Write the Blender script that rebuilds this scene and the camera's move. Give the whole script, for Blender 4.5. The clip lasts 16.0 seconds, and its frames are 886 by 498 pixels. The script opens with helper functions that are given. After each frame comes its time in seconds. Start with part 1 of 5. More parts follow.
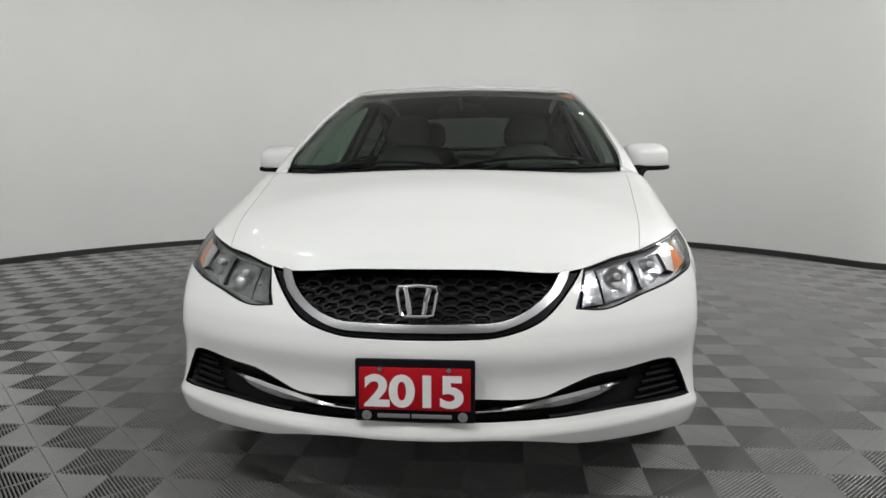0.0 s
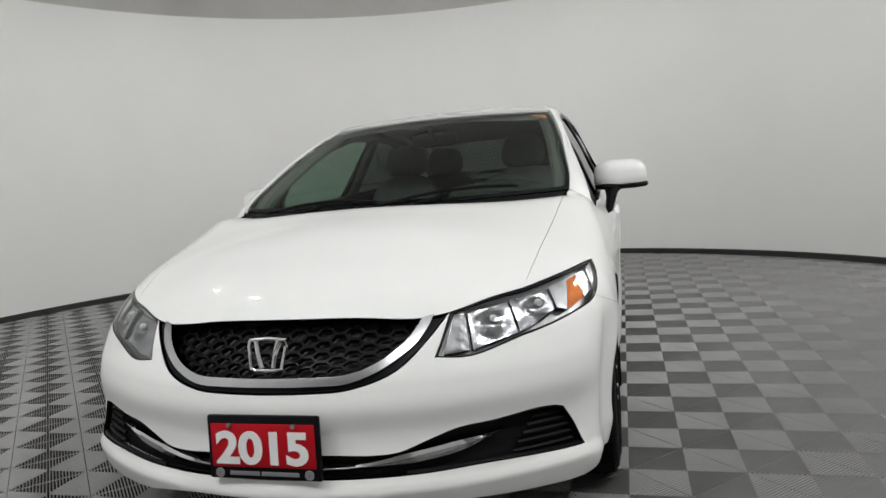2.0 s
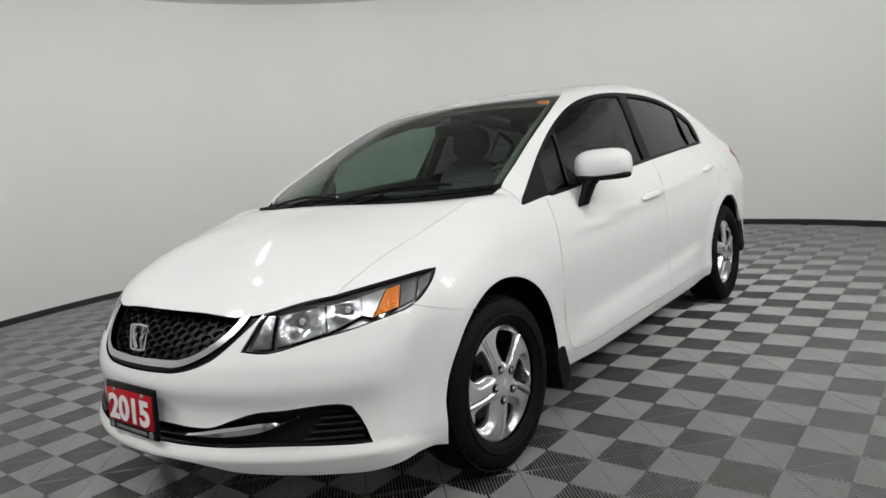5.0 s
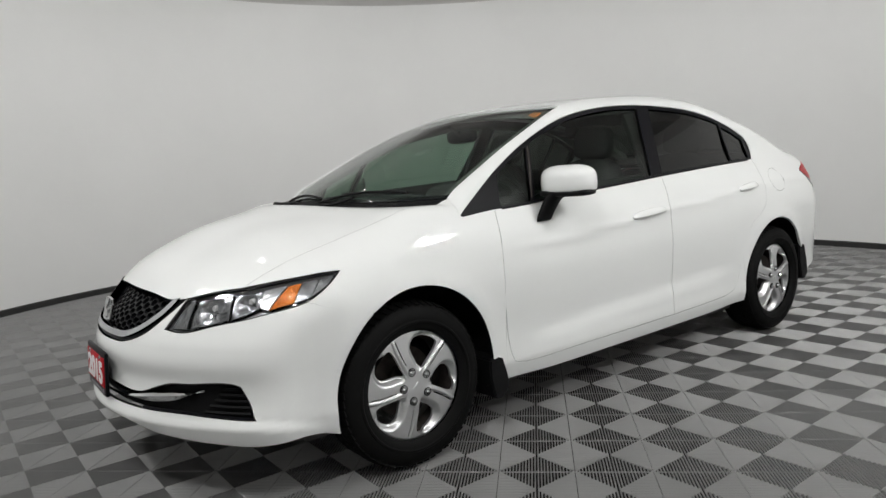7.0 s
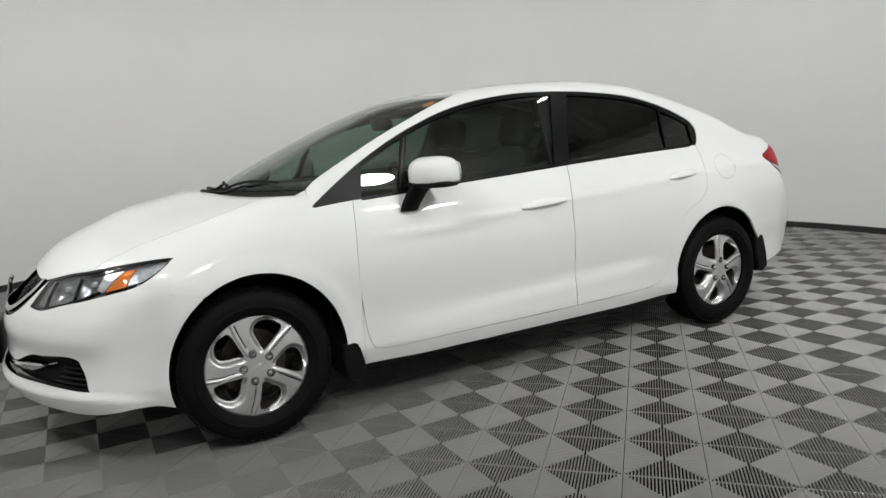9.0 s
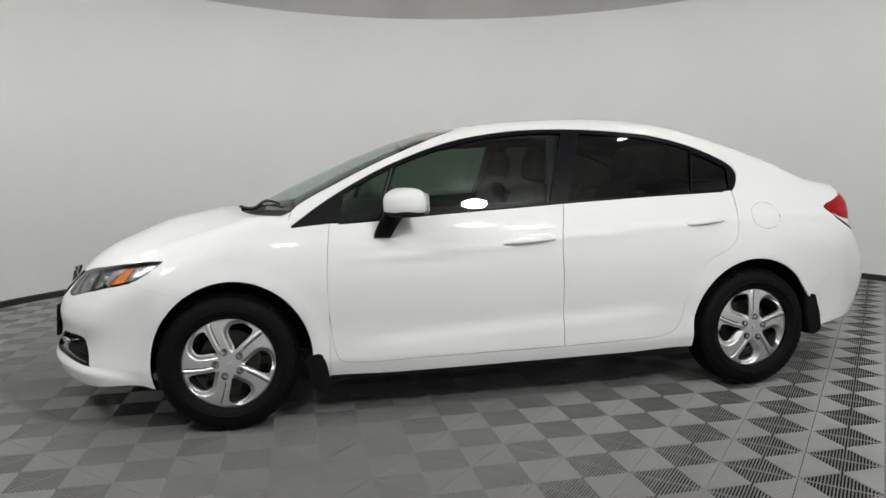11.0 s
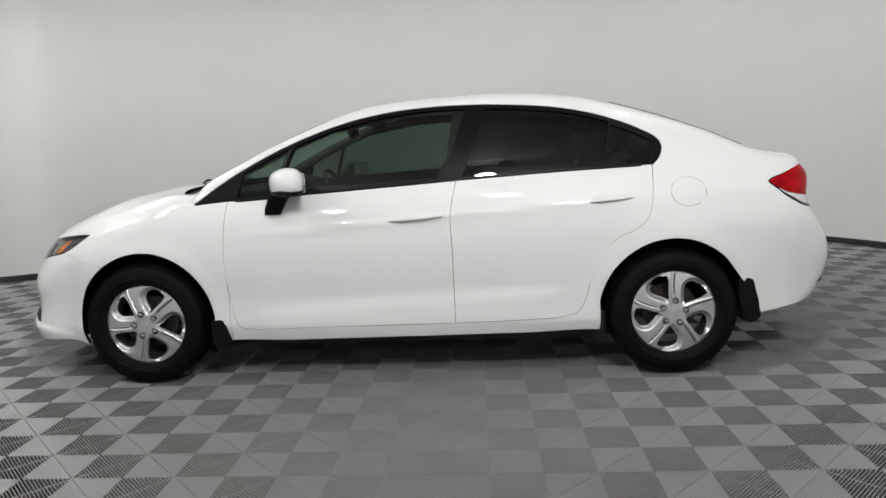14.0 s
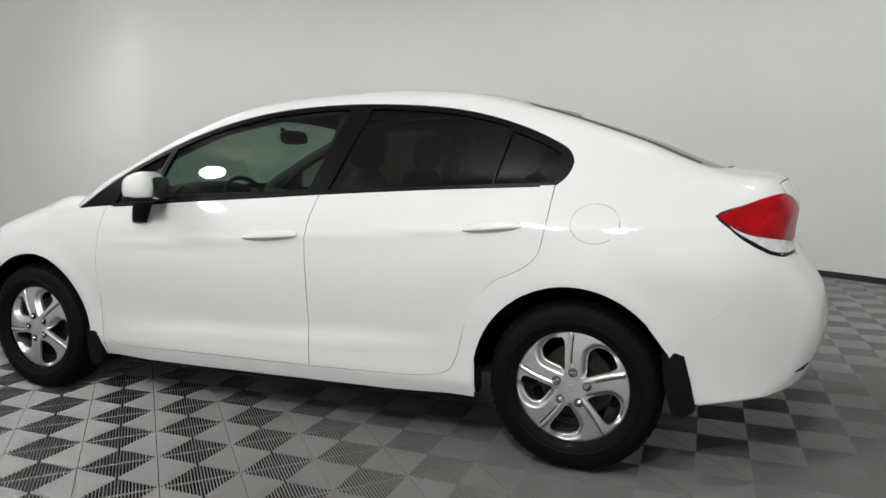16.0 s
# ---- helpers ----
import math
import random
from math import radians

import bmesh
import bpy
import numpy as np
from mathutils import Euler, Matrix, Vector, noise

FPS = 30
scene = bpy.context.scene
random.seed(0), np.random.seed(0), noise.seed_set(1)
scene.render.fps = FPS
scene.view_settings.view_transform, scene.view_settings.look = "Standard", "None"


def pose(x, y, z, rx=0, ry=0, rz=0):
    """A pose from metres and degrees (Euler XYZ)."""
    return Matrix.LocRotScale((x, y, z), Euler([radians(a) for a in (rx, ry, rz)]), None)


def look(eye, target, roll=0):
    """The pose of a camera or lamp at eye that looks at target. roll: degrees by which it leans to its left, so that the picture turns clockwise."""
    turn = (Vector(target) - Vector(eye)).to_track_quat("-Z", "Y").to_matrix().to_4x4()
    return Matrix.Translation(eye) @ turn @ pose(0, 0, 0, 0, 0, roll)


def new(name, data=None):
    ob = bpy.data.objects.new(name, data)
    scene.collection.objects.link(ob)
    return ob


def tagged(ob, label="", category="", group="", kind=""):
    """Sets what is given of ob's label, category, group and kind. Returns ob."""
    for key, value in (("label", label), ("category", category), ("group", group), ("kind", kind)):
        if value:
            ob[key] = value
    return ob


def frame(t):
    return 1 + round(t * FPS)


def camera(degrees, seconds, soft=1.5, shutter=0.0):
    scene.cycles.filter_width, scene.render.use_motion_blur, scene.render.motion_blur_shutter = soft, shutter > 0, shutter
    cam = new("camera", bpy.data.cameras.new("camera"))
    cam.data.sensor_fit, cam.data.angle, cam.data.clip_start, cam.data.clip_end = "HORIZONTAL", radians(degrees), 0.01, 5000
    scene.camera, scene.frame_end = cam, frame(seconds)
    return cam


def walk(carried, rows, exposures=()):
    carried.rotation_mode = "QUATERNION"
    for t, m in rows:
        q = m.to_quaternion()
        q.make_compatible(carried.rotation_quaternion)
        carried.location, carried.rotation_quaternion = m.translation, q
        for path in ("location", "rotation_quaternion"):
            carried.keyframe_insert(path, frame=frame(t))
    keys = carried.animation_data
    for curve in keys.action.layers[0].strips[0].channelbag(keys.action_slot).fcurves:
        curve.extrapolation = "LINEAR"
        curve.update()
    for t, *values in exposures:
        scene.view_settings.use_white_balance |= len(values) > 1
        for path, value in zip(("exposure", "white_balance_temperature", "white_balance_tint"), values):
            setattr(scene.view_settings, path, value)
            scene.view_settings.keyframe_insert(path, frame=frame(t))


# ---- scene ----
cam = camera(66.2, 16.0)
PATH = [
    (0, (0.233, -2.601, 1.030), (0.050, -0.627, 0.761), -0.35),
    (0.5, (0.374, -2.560, 1.037), (0.134, -0.599, 0.731), -1.33),
    (1, (0.532, -2.485, 1.037), (0.216, -0.561, 0.592), -2.96),
    (1.5, (0.724, -2.469, 1.081), (0.330, -0.534, 0.762), -2.65),
    (2, (0.913, -2.392, 1.069), (0.393, -0.472, 0.862), -4.55),
    (2.5, (1.105, -2.341, 1.074), (0.425, -0.471, 0.869), -6.19),
    (3, (1.328, -2.308, 1.089), (0.425, -0.538, 0.862), -3.37),
    (3.5, (1.551, -2.227, 1.119), (0.551, -0.518, 0.840), -1.50),
    (4, (1.751, -2.119, 1.126), (0.696, -0.446, 0.828), -4.13),
    (6.5, (2.736, -1.523, 1.146), (1.216, -0.246, 0.903), -4.15),
    (7, (2.876, -1.373, 1.131), (1.295, -0.176, 0.880), -3.55),
    (7.5, (3.078, -1.234, 1.146), (1.416, -0.153, 0.885), -1.51),
    (8, (3.246, -0.995, 1.141), (1.534, -0.006, 0.839), -2.89),
    (8.5, (3.370, -0.759, 1.153), (1.661, 0.228, 0.830), -3.71),
    (11, (3.964, 0.327, 1.154), (2.020, 0.742, 0.932), -0.86),
    (11.5, (4.062, 0.633, 1.131), (2.106, 0.994, 0.921), -1.24),
    (12, (4.147, 0.849, 1.141), (2.172, 1.092, 0.940), -0.70),
    (12.5, (4.159, 1.101, 1.165), (2.176, 1.256, 0.955), -1.02),
    (13, (4.163, 1.357, 1.180), (2.179, 1.431, 0.940), -0.92),
    (13.5, (4.192, 1.522, 1.188), (2.214, 1.538, 0.893), 0.02),
    (14, (4.156, 1.723, 1.173), (2.182, 1.616, 0.870), -2.17),
    (14.5, (4.040, 2.004, 1.148), (2.092, 1.668, 0.845), -0.31),
    (15, (3.797, 2.319, 1.133), (1.855, 1.947, 0.837), 0.85),
    (15.5, (3.485, 2.715, 1.128), (1.548, 2.285, 0.874), -0.00),
    (16, (3.215, 3.097, 1.113), (1.364, 2.379, 0.868), -0.21),
]
walk(cam, [(t, look(e, g, r)) for t, e, g, r in PATH])

# ---------------------------------------------------------------- world and lamps
world = bpy.data.worlds.new("studio_dark")
world.use_nodes = True
world.node_tree.nodes["Background"].inputs[0].default_value = (0.8, 0.82, 0.85, 1)
world.node_tree.nodes["Background"].inputs[1].default_value = 0.3
scene.world = world

ROOM = Vector((-0.56, 1.67))     # centre of the round studio
RADIUS, HEIGHT = 4.6, 3.18
LAMP = 127.5                      # radiance of the ceiling lamps


# ---------------------------------------------------------------- materials
def mat(name, color, rough=0.5, metal=0.0, coat=0.0, vary=0.0, scale=8.0, bump=0.0, bscale=60.0, spec=0.5, rvary=0.0, each=0.0):
    m = bpy.data.materials.new(name)
    m.use_nodes = True
    nt = m.node_tree
    b = nt.nodes["Principled BSDF"]
    b.inputs["Base Color"].default_value = (*color, 1)
    b.inputs["Roughness"].default_value = rough
    b.inputs["Metallic"].default_value = metal
    b.inputs["Specular IOR Level"].default_value = spec
    b.inputs["Coat Weight"].default_value = coat
    b.inputs["Coat Roughness"].default_value = 0.03
    co = nt.nodes.new("ShaderNodeTexCoord")
    if vary or rvary or each:
        big = nt.nodes.new("ShaderNodeTexNoise")
        big.inputs["Scale"].default_value = scale
        big.inputs["Detail"].default_value = 6
        big.inputs["Roughness"].default_value = 0.65
        nt.links.new(co.outputs["Object"], big.inputs["Vector"])
        hsv = nt.nodes.new("ShaderNodeHueSaturation")
        hsv.inputs["Color"].default_value = (*color, 1)
        ramp = nt.nodes.new("ShaderNodeMapRange")
        ramp.inputs["From Min"].default_value, ramp.inputs["From Max"].default_value = 0.3, 0.7
        ramp.inputs["To Min"].default_value, ramp.inputs["To Max"].default_value = 1 - vary, 1 + vary
        nt.links.new(big.outputs["Fac"], ramp.inputs["Value"])
        out = ramp.outputs["Result"]
        if each:
            info = nt.nodes.new("ShaderNodeObjectInfo")
            r2 = nt.nodes.new("ShaderNodeMapRange")
            r2.inputs["To Min"].default_value, r2.inputs["To Max"].default_value = 1 - each, 1 + each
            mul = nt.nodes.new("ShaderNodeMath")
            mul.operation = "MULTIPLY"
            nt.links.new(info.outputs["Random"], r2.inputs["Value"])
            nt.links.new(r2.outputs["Result"], mul.inputs[0])
            nt.links.new(out, mul.inputs[1])
            out = mul.outputs[0]
        nt.links.new(out, hsv.inputs["Value"])
        nt.links.new(hsv.outputs["Color"], b.inputs["Base Color"])
        if rvary:
            r3 = nt.nodes.new("ShaderNodeMapRange")
            r3.inputs["From Min"].default_value, r3.inputs["From Max"].default_value = 0.3, 0.7
            r3.inputs["To Min"].default_value, r3.inputs["To Max"].default_value = rough - rvary, rough + rvary
            nt.links.new(big.outputs["Fac"], r3.inputs["Value"])
            nt.links.new(r3.outputs["Result"], b.inputs["Roughness"])
    if bump:
        fine = nt.nodes.new("ShaderNodeTexNoise")
        fine.inputs["Scale"].default_value = bscale
        fine.inputs["Detail"].default_value = 4
        nt.links.new(co.outputs["Object"], fine.inputs["Vector"])
        bp = nt.nodes.new("ShaderNodeBump")
        bp.inputs["Strength"].default_value = bump
        bp.inputs["Distance"].default_value = 0.01
        nt.links.new(fine.outputs["Fac"], bp.inputs["Height"])
        nt.links.new(bp.outputs["Normal"], b.inputs["Normal"])
    return m


def glass(name, tint, rough=0.0, ior=1.45):
    """A thin pane: clear see-through with the tint, and a Fresnel gloss on top."""
    m = bpy.data.materials.new(name)
    m.use_nodes = True
    nt = m.node_tree
    nt.nodes.clear()
    out = nt.nodes.new("ShaderNodeOutputMaterial")
    mix = nt.nodes.new("ShaderNodeMixShader")
    clear = nt.nodes.new("ShaderNodeBsdfTransparent")
    gloss = nt.nodes.new("ShaderNodeBsdfGlossy")
    # gloss rises towards grazing angles, alike from both sides of the pane
    face = nt.nodes.new("ShaderNodeLayerWeight")
    power = nt.nodes.new("ShaderNodeMath")
    power.operation = "POWER"
    power.inputs[1].default_value = 5.0
    fr = nt.nodes.new("ShaderNodeMath")
    fr.operation = "MULTIPLY_ADD"
    f0 = 2 * ((ior - 1) / (ior + 1)) ** 2 * 0.7
    fr.inputs[1].default_value, fr.inputs[2].default_value = 1 - f0, f0
    nt.links.new(face.outputs["Facing"], power.inputs[0])
    nt.links.new(power.outputs[0], fr.inputs[0])
    clear.inputs["Color"].default_value = (*tint, 1)
    gloss.inputs["Roughness"].default_value = rough
    nt.links.new(fr.outputs[0], mix.inputs[0])
    nt.links.new(clear.outputs[0], mix.inputs[1])
    nt.links.new(gloss.outputs[0], mix.inputs[2])
    nt.links.new(mix.outputs[0], out.inputs["Surface"])
    return m


def glow(name, color, strength):
    m = bpy.data.materials.new(name)
    m.use_nodes = True
    b = m.node_tree.nodes["Principled BSDF"]
    b.inputs["Base Color"].default_value = (*color, 1)
    b.inputs["Emission Color"].default_value = (*color, 1)
    b.inputs["Emission Strength"].default_value = strength
    return m


PAINT = mat("white_car_paint", (0.795, 0.805, 0.795), 0.5, 0, 0.75, vary=0.012, scale=3, spec=0.3, rvary=0.04)
PAINT.node_tree.nodes["Principled BSDF"].inputs["Coat Roughness"].default_value = 0.06
WALL = mat("white_studio_wall", (0.80, 0.80, 0.79), 0.75, vary=0.02, scale=0.8, bump=0.05, bscale=35, spec=0.2)
CEIL = mat("grey_ceiling_cloth", (0.60, 0.59, 0.58), 0.9, vary=0.03, scale=1.2, spec=0.1)
TILE = mat("grey_ribbed_plastic", (0.185, 0.184, 0.182), 0.40, vary=0.05, scale=5, bump=0.05, bscale=300, spec=1.0, rvary=0.04, each=0.05)
TILE.node_tree.nodes["Principled BSDF"].inputs["IOR"].default_value = 1.75
# near black: the shade in the gaps between floor ribs, put into colour
GAPSHADE = mat("shaded_gap_black", (0.005, 0.005, 0.005), 0.9, vary=0.2, scale=6)
SKIRT = mat("black_skirting", (0.02, 0.02, 0.02), 0.6, vary=0.1, scale=5)
BLACK = mat("black_textured_plastic", (0.005, 0.005, 0.0055), 0.55, vary=0.15, scale=30, bump=0.12, bscale=500, spec=0.15)
GLOSSBLACK = mat("satin_black_trim", (0.005, 0.005, 0.0065), 0.35, 0, 0.0, vary=0.1, scale=20, spec=0.1)
RUBBER = mat("tyre_rubber", (0.004, 0.004, 0.004), 0.65, vary=0.25, scale=12, bump=0.2, bscale=220, spec=0.12, rvary=0.1)
SILVER = mat("silver_wheel_paint", (0.74, 0.745, 0.75), 0.36, 0.8, 0.25, vary=0.04, scale=15, rvary=0.05)
CHROME = mat("chrome", (0.72, 0.73, 0.74), 0.1, 1.0, vary=0.03, scale=20)
SATIN = mat("satin_chrome_trim", (0.58, 0.59, 0.61), 0.22, 1.0, vary=0.04, scale=20)
STEEL = mat("brake_steel", (0.07, 0.060, 0.055), 0.5, 0.8, vary=0.3, scale=25)
CABIN = mat("dark_grey_cabin_plastic", (0.022, 0.023, 0.024), 0.7, vary=0.1, scale=20, bump=0.1, bscale=300)
CLOTH = mat("grey_seat_cloth", (0.10, 0.10, 0.104), 0.95, vary=0.12, scale=40, bump=0.3, bscale=700, spec=0.1)
LINER = mat("light_grey_headliner", (0.12, 0.12, 0.117), 0.95, vary=0.05, scale=30, spec=0.1)
RED = mat("red_plate_field", (0.42, 0.006, 0.013), 0.5, vary=0.08, scale=30, spec=0.15)
WHITEINK = mat("white_print", (0.8, 0.8, 0.8), 0.45, vary=0.03, scale=30)
GREYINK = mat("grey_print", (0.20, 0.20, 0.21), 0.5, vary=0.05, scale=30)
ORANGE = mat("orange_sticker", (0.65, 0.22, 0.06), 0.6, vary=0.08, scale=30)
AMBER = mat("amber_reflector", (0.72, 0.19, 0.015), 0.25, 0.45, 0.4, vary=0.35, scale=50, bump=0.8, bscale=140)
BOWL = mat("headlamp_reflector", (0.31, 0.315, 0.33), 0.2, 0.92, vary=0.45, scale=34, bump=0.4, bscale=30)
BEZEL = mat("headlamp_bezel_grey", (0.50, 0.505, 0.52), 0.3, 0.85, vary=0.3, scale=14, bump=0.5, bscale=22)
TAILRED = mat("red_tail_lens", (0.36, 0.002, 0.006), 0.3, 0, 0.25, vary=0.4, scale=16, bump=0.2, bscale=160, spec=0.05)
TAILCLEAR = mat("clear_tail_lens", (0.78, 0.77, 0.77), 0.25, 0.15, 0.5, vary=0.2, scale=30, bump=0.6, bscale=60)
SCREEN_GLASS = glass("windscreen_glass", (0.68, 0.83, 0.735), ior=1.5)
SIDE_GLASS = glass("front_door_glass", (0.23, 0.305, 0.255), ior=1.5)
PRIVACY = glass("dark_tinted_glass", (0.06, 0.064, 0.062), ior=1.5)
LENS = glass("clear_lamp_lens", (0.93, 0.94, 0.94), ior=1.45)
LAMPGLOW = glow("lamp_diffuser", (1.0, 1.0, 0.985), LAMP)
LAMPBODY = mat("white_lamp_housing", (0.6, 0.6, 0.6), 0.5, vary=0.05)


# ---------------------------------------------------------------- mesh helpers
def mesh_object(name, verts, faces, material, parent=None, label="", normals=None, smooth=True):
    me = bpy.data.meshes.new(name)
    me.from_pydata([tuple(v) for v in verts], [], faces)
    me.update()
    if smooth:
        me.polygons.foreach_set("use_smooth", [True] * len(me.polygons))
    if normals is not None:
        me.normals_split_custom_set_from_vertices([tuple(n) for n in normals])
    me.materials.append(material)
    ob = new(name, me)
    if parent is not None:
        ob.parent = parent
    if label:
        tagged(ob, label)
    return ob


def part(name, bm, material, parent=None, label="", smooth=30):
    """Links a bmesh as one mesh object. smooth: the angle up to which edges are shaded round, 0 for flat."""
    bmesh.ops.recalc_face_normals(bm, faces=bm.faces)
    if smooth:
        for f in bm.faces:
            f.smooth = True
        for e in bm.edges:
            if len(e.link_faces) == 2 and e.calc_face_angle(0) > radians(smooth):
                e.smooth = False
    me = bpy.data.meshes.new(name)
    bm.to_mesh(me)
    bm.free()
    me.materials.append(material)
    ob = new(name, me)
    if parent is not None:
        ob.parent = parent
    if label:
        tagged(ob, label)
    return ob


def box(size, at=(0, 0, 0), bevel=0.0, seg=2, turn=(0, 0, 0), bm=None):
    bm = bm or bmesh.new()
    m = pose(*at, *turn) @ Matrix.Diagonal((*size, 1))
    r = bmesh.ops.create_cube(bm, size=1, matrix=m)
    if bevel:
        es = list({e for v in r["verts"] for e in v.link_edges})
        bmesh.ops.bevel(bm, geom=es, offset=bevel, segments=seg, profile=0.5, affect="EDGES")
    return bm


def lathe(profile, n=48, axis="X", bm=None, at=(0, 0, 0), close=False):
    """Turns a profile of (radius, height) round an axis."""
    bm = bm or bmesh.new()
    rings = []
    for r, h in profile:
        ring = []
        for k in range(n):
            a = 2 * math.pi * k / n
            c, s = r * math.cos(a), r * math.sin(a)
            p = {"X": (h, c, s), "Y": (c, h, s), "Z": (c, s, h)}[axis]
            ring.append(bm.verts.new((p[0] + at[0], p[1] + at[1], p[2] + at[2])))
        rings.append(ring)
    pairs = list(zip(rings, rings[1:])) + ([(rings[-1], rings[0])] if close else [])
    for a, b in pairs:
        for k in range(n):
            bm.faces.new((a[k], a[(k + 1) % n], b[(k + 1) % n], b[k]))
    return bm


def tube(path, radius, n=8, bm=None, caps=True):
    """A round bar along a line of points; radius may be one number or one for each point."""
    bm = bm or bmesh.new()
    pts = [Vector(p) for p in path]
    rad = radius if isinstance(radius, (list, tuple)) else [radius] * len(pts)
    rings, ref = [], Vector((0.13, 0.31, 0.94))
    for i, p in enumerate(pts):
        d = (pts[min(i + 1, len(pts) - 1)] - pts[max(i - 1, 0)]).normalized()
        u = d.cross(ref).normalized()
        w = d.cross(u)
        rings.append([bm.verts.new(p + rad[i] * (math.cos(2 * math.pi * k / n) * u + math.sin(2 * math.pi * k / n) * w)) for k in range(n)])
    for a, b in zip(rings, rings[1:]):
        for k in range(n):
            bm.faces.new((a[k], a[(k + 1) % n], b[(k + 1) % n], b[k]))
    if caps:
        bm.faces.new(rings[0][::-1])
        bm.faces.new(rings[-1])
    return bm


def superbox(size, at=(0, 0, 0), power=4.0, n=20, turn=(0, 0, 0), bm=None, taper=0.0, bend=None):
    """A pillow-like block: a superellipsoid of that size. taper narrows it towards its top."""
    bm = bm or bmesh.new()
    m = pose(*at, *turn)
    rows = []
    sp = lambda c, e: math.copysign(abs(c) ** e, c)
    e = 2 / power
    for i in range(n // 2 + 1):
        v = -math.pi / 2 + math.pi * i / (n // 2)
        row = []
        for k in range(n):
            u = 2 * math.pi * k / n
            x = sp(math.cos(v), e) * sp(math.cos(u), e) / 2
            y = sp(math.cos(v), e) * sp(math.sin(u), e) / 2
            z = sp(math.sin(v), e) / 2
            w = 1 - taper * (z + 0.5)
            p = Vector((x * size[0] * w, y * size[1], z * size[2]))
            if bend:
                p = bend(p)
            row.append(bm.verts.new(m @ p))
        rows.append(row)
    for a, b in zip(rows, rows[1:]):
        for k in range(n):
            bm.faces.new((a[k], a[(k + 1) % n], b[(k + 1) % n], b[k]))
    bmesh.ops.remove_doubles(bm, verts=bm.verts, dist=1e-5)
    return bm


def curve(*keys):
    """A smooth monotone curve through (t, value) keys, for numpy arrays."""
    t = np.array([k[0] for k in keys], float)
    v = np.array([k[1] for k in keys], float)
    h = np.diff(t)
    d = np.diff(v) / h
    m = np.zeros_like(v)
    m[0], m[-1] = d[0], d[-1]
    for i in range(1, len(t) - 1):
        if d[i - 1] * d[i] > 0:
            w1, w2 = 2 * h[i] + h[i - 1], h[i] + 2 * h[i - 1]
            m[i] = (w1 + w2) / (w1 / d[i - 1] + w2 / d[i])

    def f(x):
        x = np.asarray(x, float)
        xc = np.clip(x, t[0], t[-1])
        i = np.clip(np.searchsorted(t, xc) - 1, 0, len(t) - 2)
        s = (xc - t[i]) / h[i]
        a = (1 + 2 * s) * (1 - s) ** 2 * v[i] + s * (1 - s) ** 2 * h[i] * m[i] + s * s * (3 - 2 * s) * v[i + 1] + s * s * (s - 1) * h[i] * m[i + 1]
        return a + np.where(x < t[0], (x - t[0]) * m[0], 0) + np.where(x > t[-1], (x - t[-1]) * m[-1], 0)
    return f


def spline(points, step=0.02, closed=False):
    """A Catmull-Rom line through points of any dimension, in steps of about that length. A point that ends in None is a sharp corner."""
    P, sharp = [], []
    for p in points:
        sharp.append(p[-1] is None)
        P.append(np.array([c for c in p if c is not None], float))
    n, out = len(P), []
    last = n if closed else n - 1
    for i in range(last):
        a, b = P[i], P[(i + 1) % n]
        pa = P[i - 1] if (i > 0 or closed) and not sharp[i] else 2 * a - b
        pb = P[(i + 2) % n] if (i + 2 < n or closed) and not sharp[(i + 1) % n] else 2 * b - a
        k = max(1, int(np.linalg.norm(b - a) / step))
        l0, l1, l2 = (max(np.linalg.norm(q), 1e-6) ** 0.5 for q in (a - pa, b - a, pb - b))
        ta = (a - pa) / l0 - (b - pa) / (l0 + l1) + (b - a) / l1
        tb = (b - a) / l1 - (pb - a) / (l1 + l2) + (pb - b) / l2
        ta, tb = ta * l1, tb * l1
        for j in range(k):
            s = j / k
            out.append((2 * s ** 3 - 3 * s * s + 1) * a + (s ** 3 - 2 * s * s + s) * ta + (3 * s * s - 2 * s ** 3) * b + (s ** 3 - s * s) * tb)
    if not closed:
        out.append(P[-1])
    return np.array(out)

# ---------------------------------------------------------------- the car's form
# x: to the car's left, y: rearward from the front axle, z: up. All lengths in metres.
BELT = curve((0.28, 0.905), (0.66, 0.930), (1.13, 0.962), (1.61, 0.993), (2.12, 1.021), (2.56, 1.037), (3.2, 1.045))
PLAN = curve((-0.95, 0.660), (-0.75, 0.745), (-0.58, 0.825), (-0.4, 0.837), (-0.26, 0.869), (0, 0.865), (0.4, 0.871), (1.2, 0.876), (2, 0.877), (2.67, 0.872), (3, 0.855), (3.2, 0.835), (3.4, 0.767), (3.65, 0.687))
PROFILE = curve((0.12, 0.890), (0.2, 0.945), (0.25, 0.967), (0.31, 0.983), (0.36, 0.981), (0.43, 0.983), (0.56, 0.995), (0.68, 1.001), (0.78, 0.993), (0.86, 0.973), (0.92, 0.944), (0.98, 0.901), (1.03, 0.865), (1.2, 0.777), (1.35, 0.687), (1.48, 0.598))
CENTRE = curve((-1, 0.567), (-0.86, 0.663), (-0.76, 0.707), (-0.665, 0.790), (-0.5, 0.864), (-0.34, 0.929), (-0.18, 0.963), (-0.05, 0.983), (0.08, 0.970), (0.16, 1.027), (0.4, 1.144), (0.7, 1.275), (0.97, 1.370), (1.15, 1.407), (1.49, 1.438), (1.83, 1.448), (2.18, 1.426), (2.53, 1.347), (2.9, 1.225), (3.22, 1.100), (3.36, 1.078), (3.49, 1.056), (3.7, 1.010))
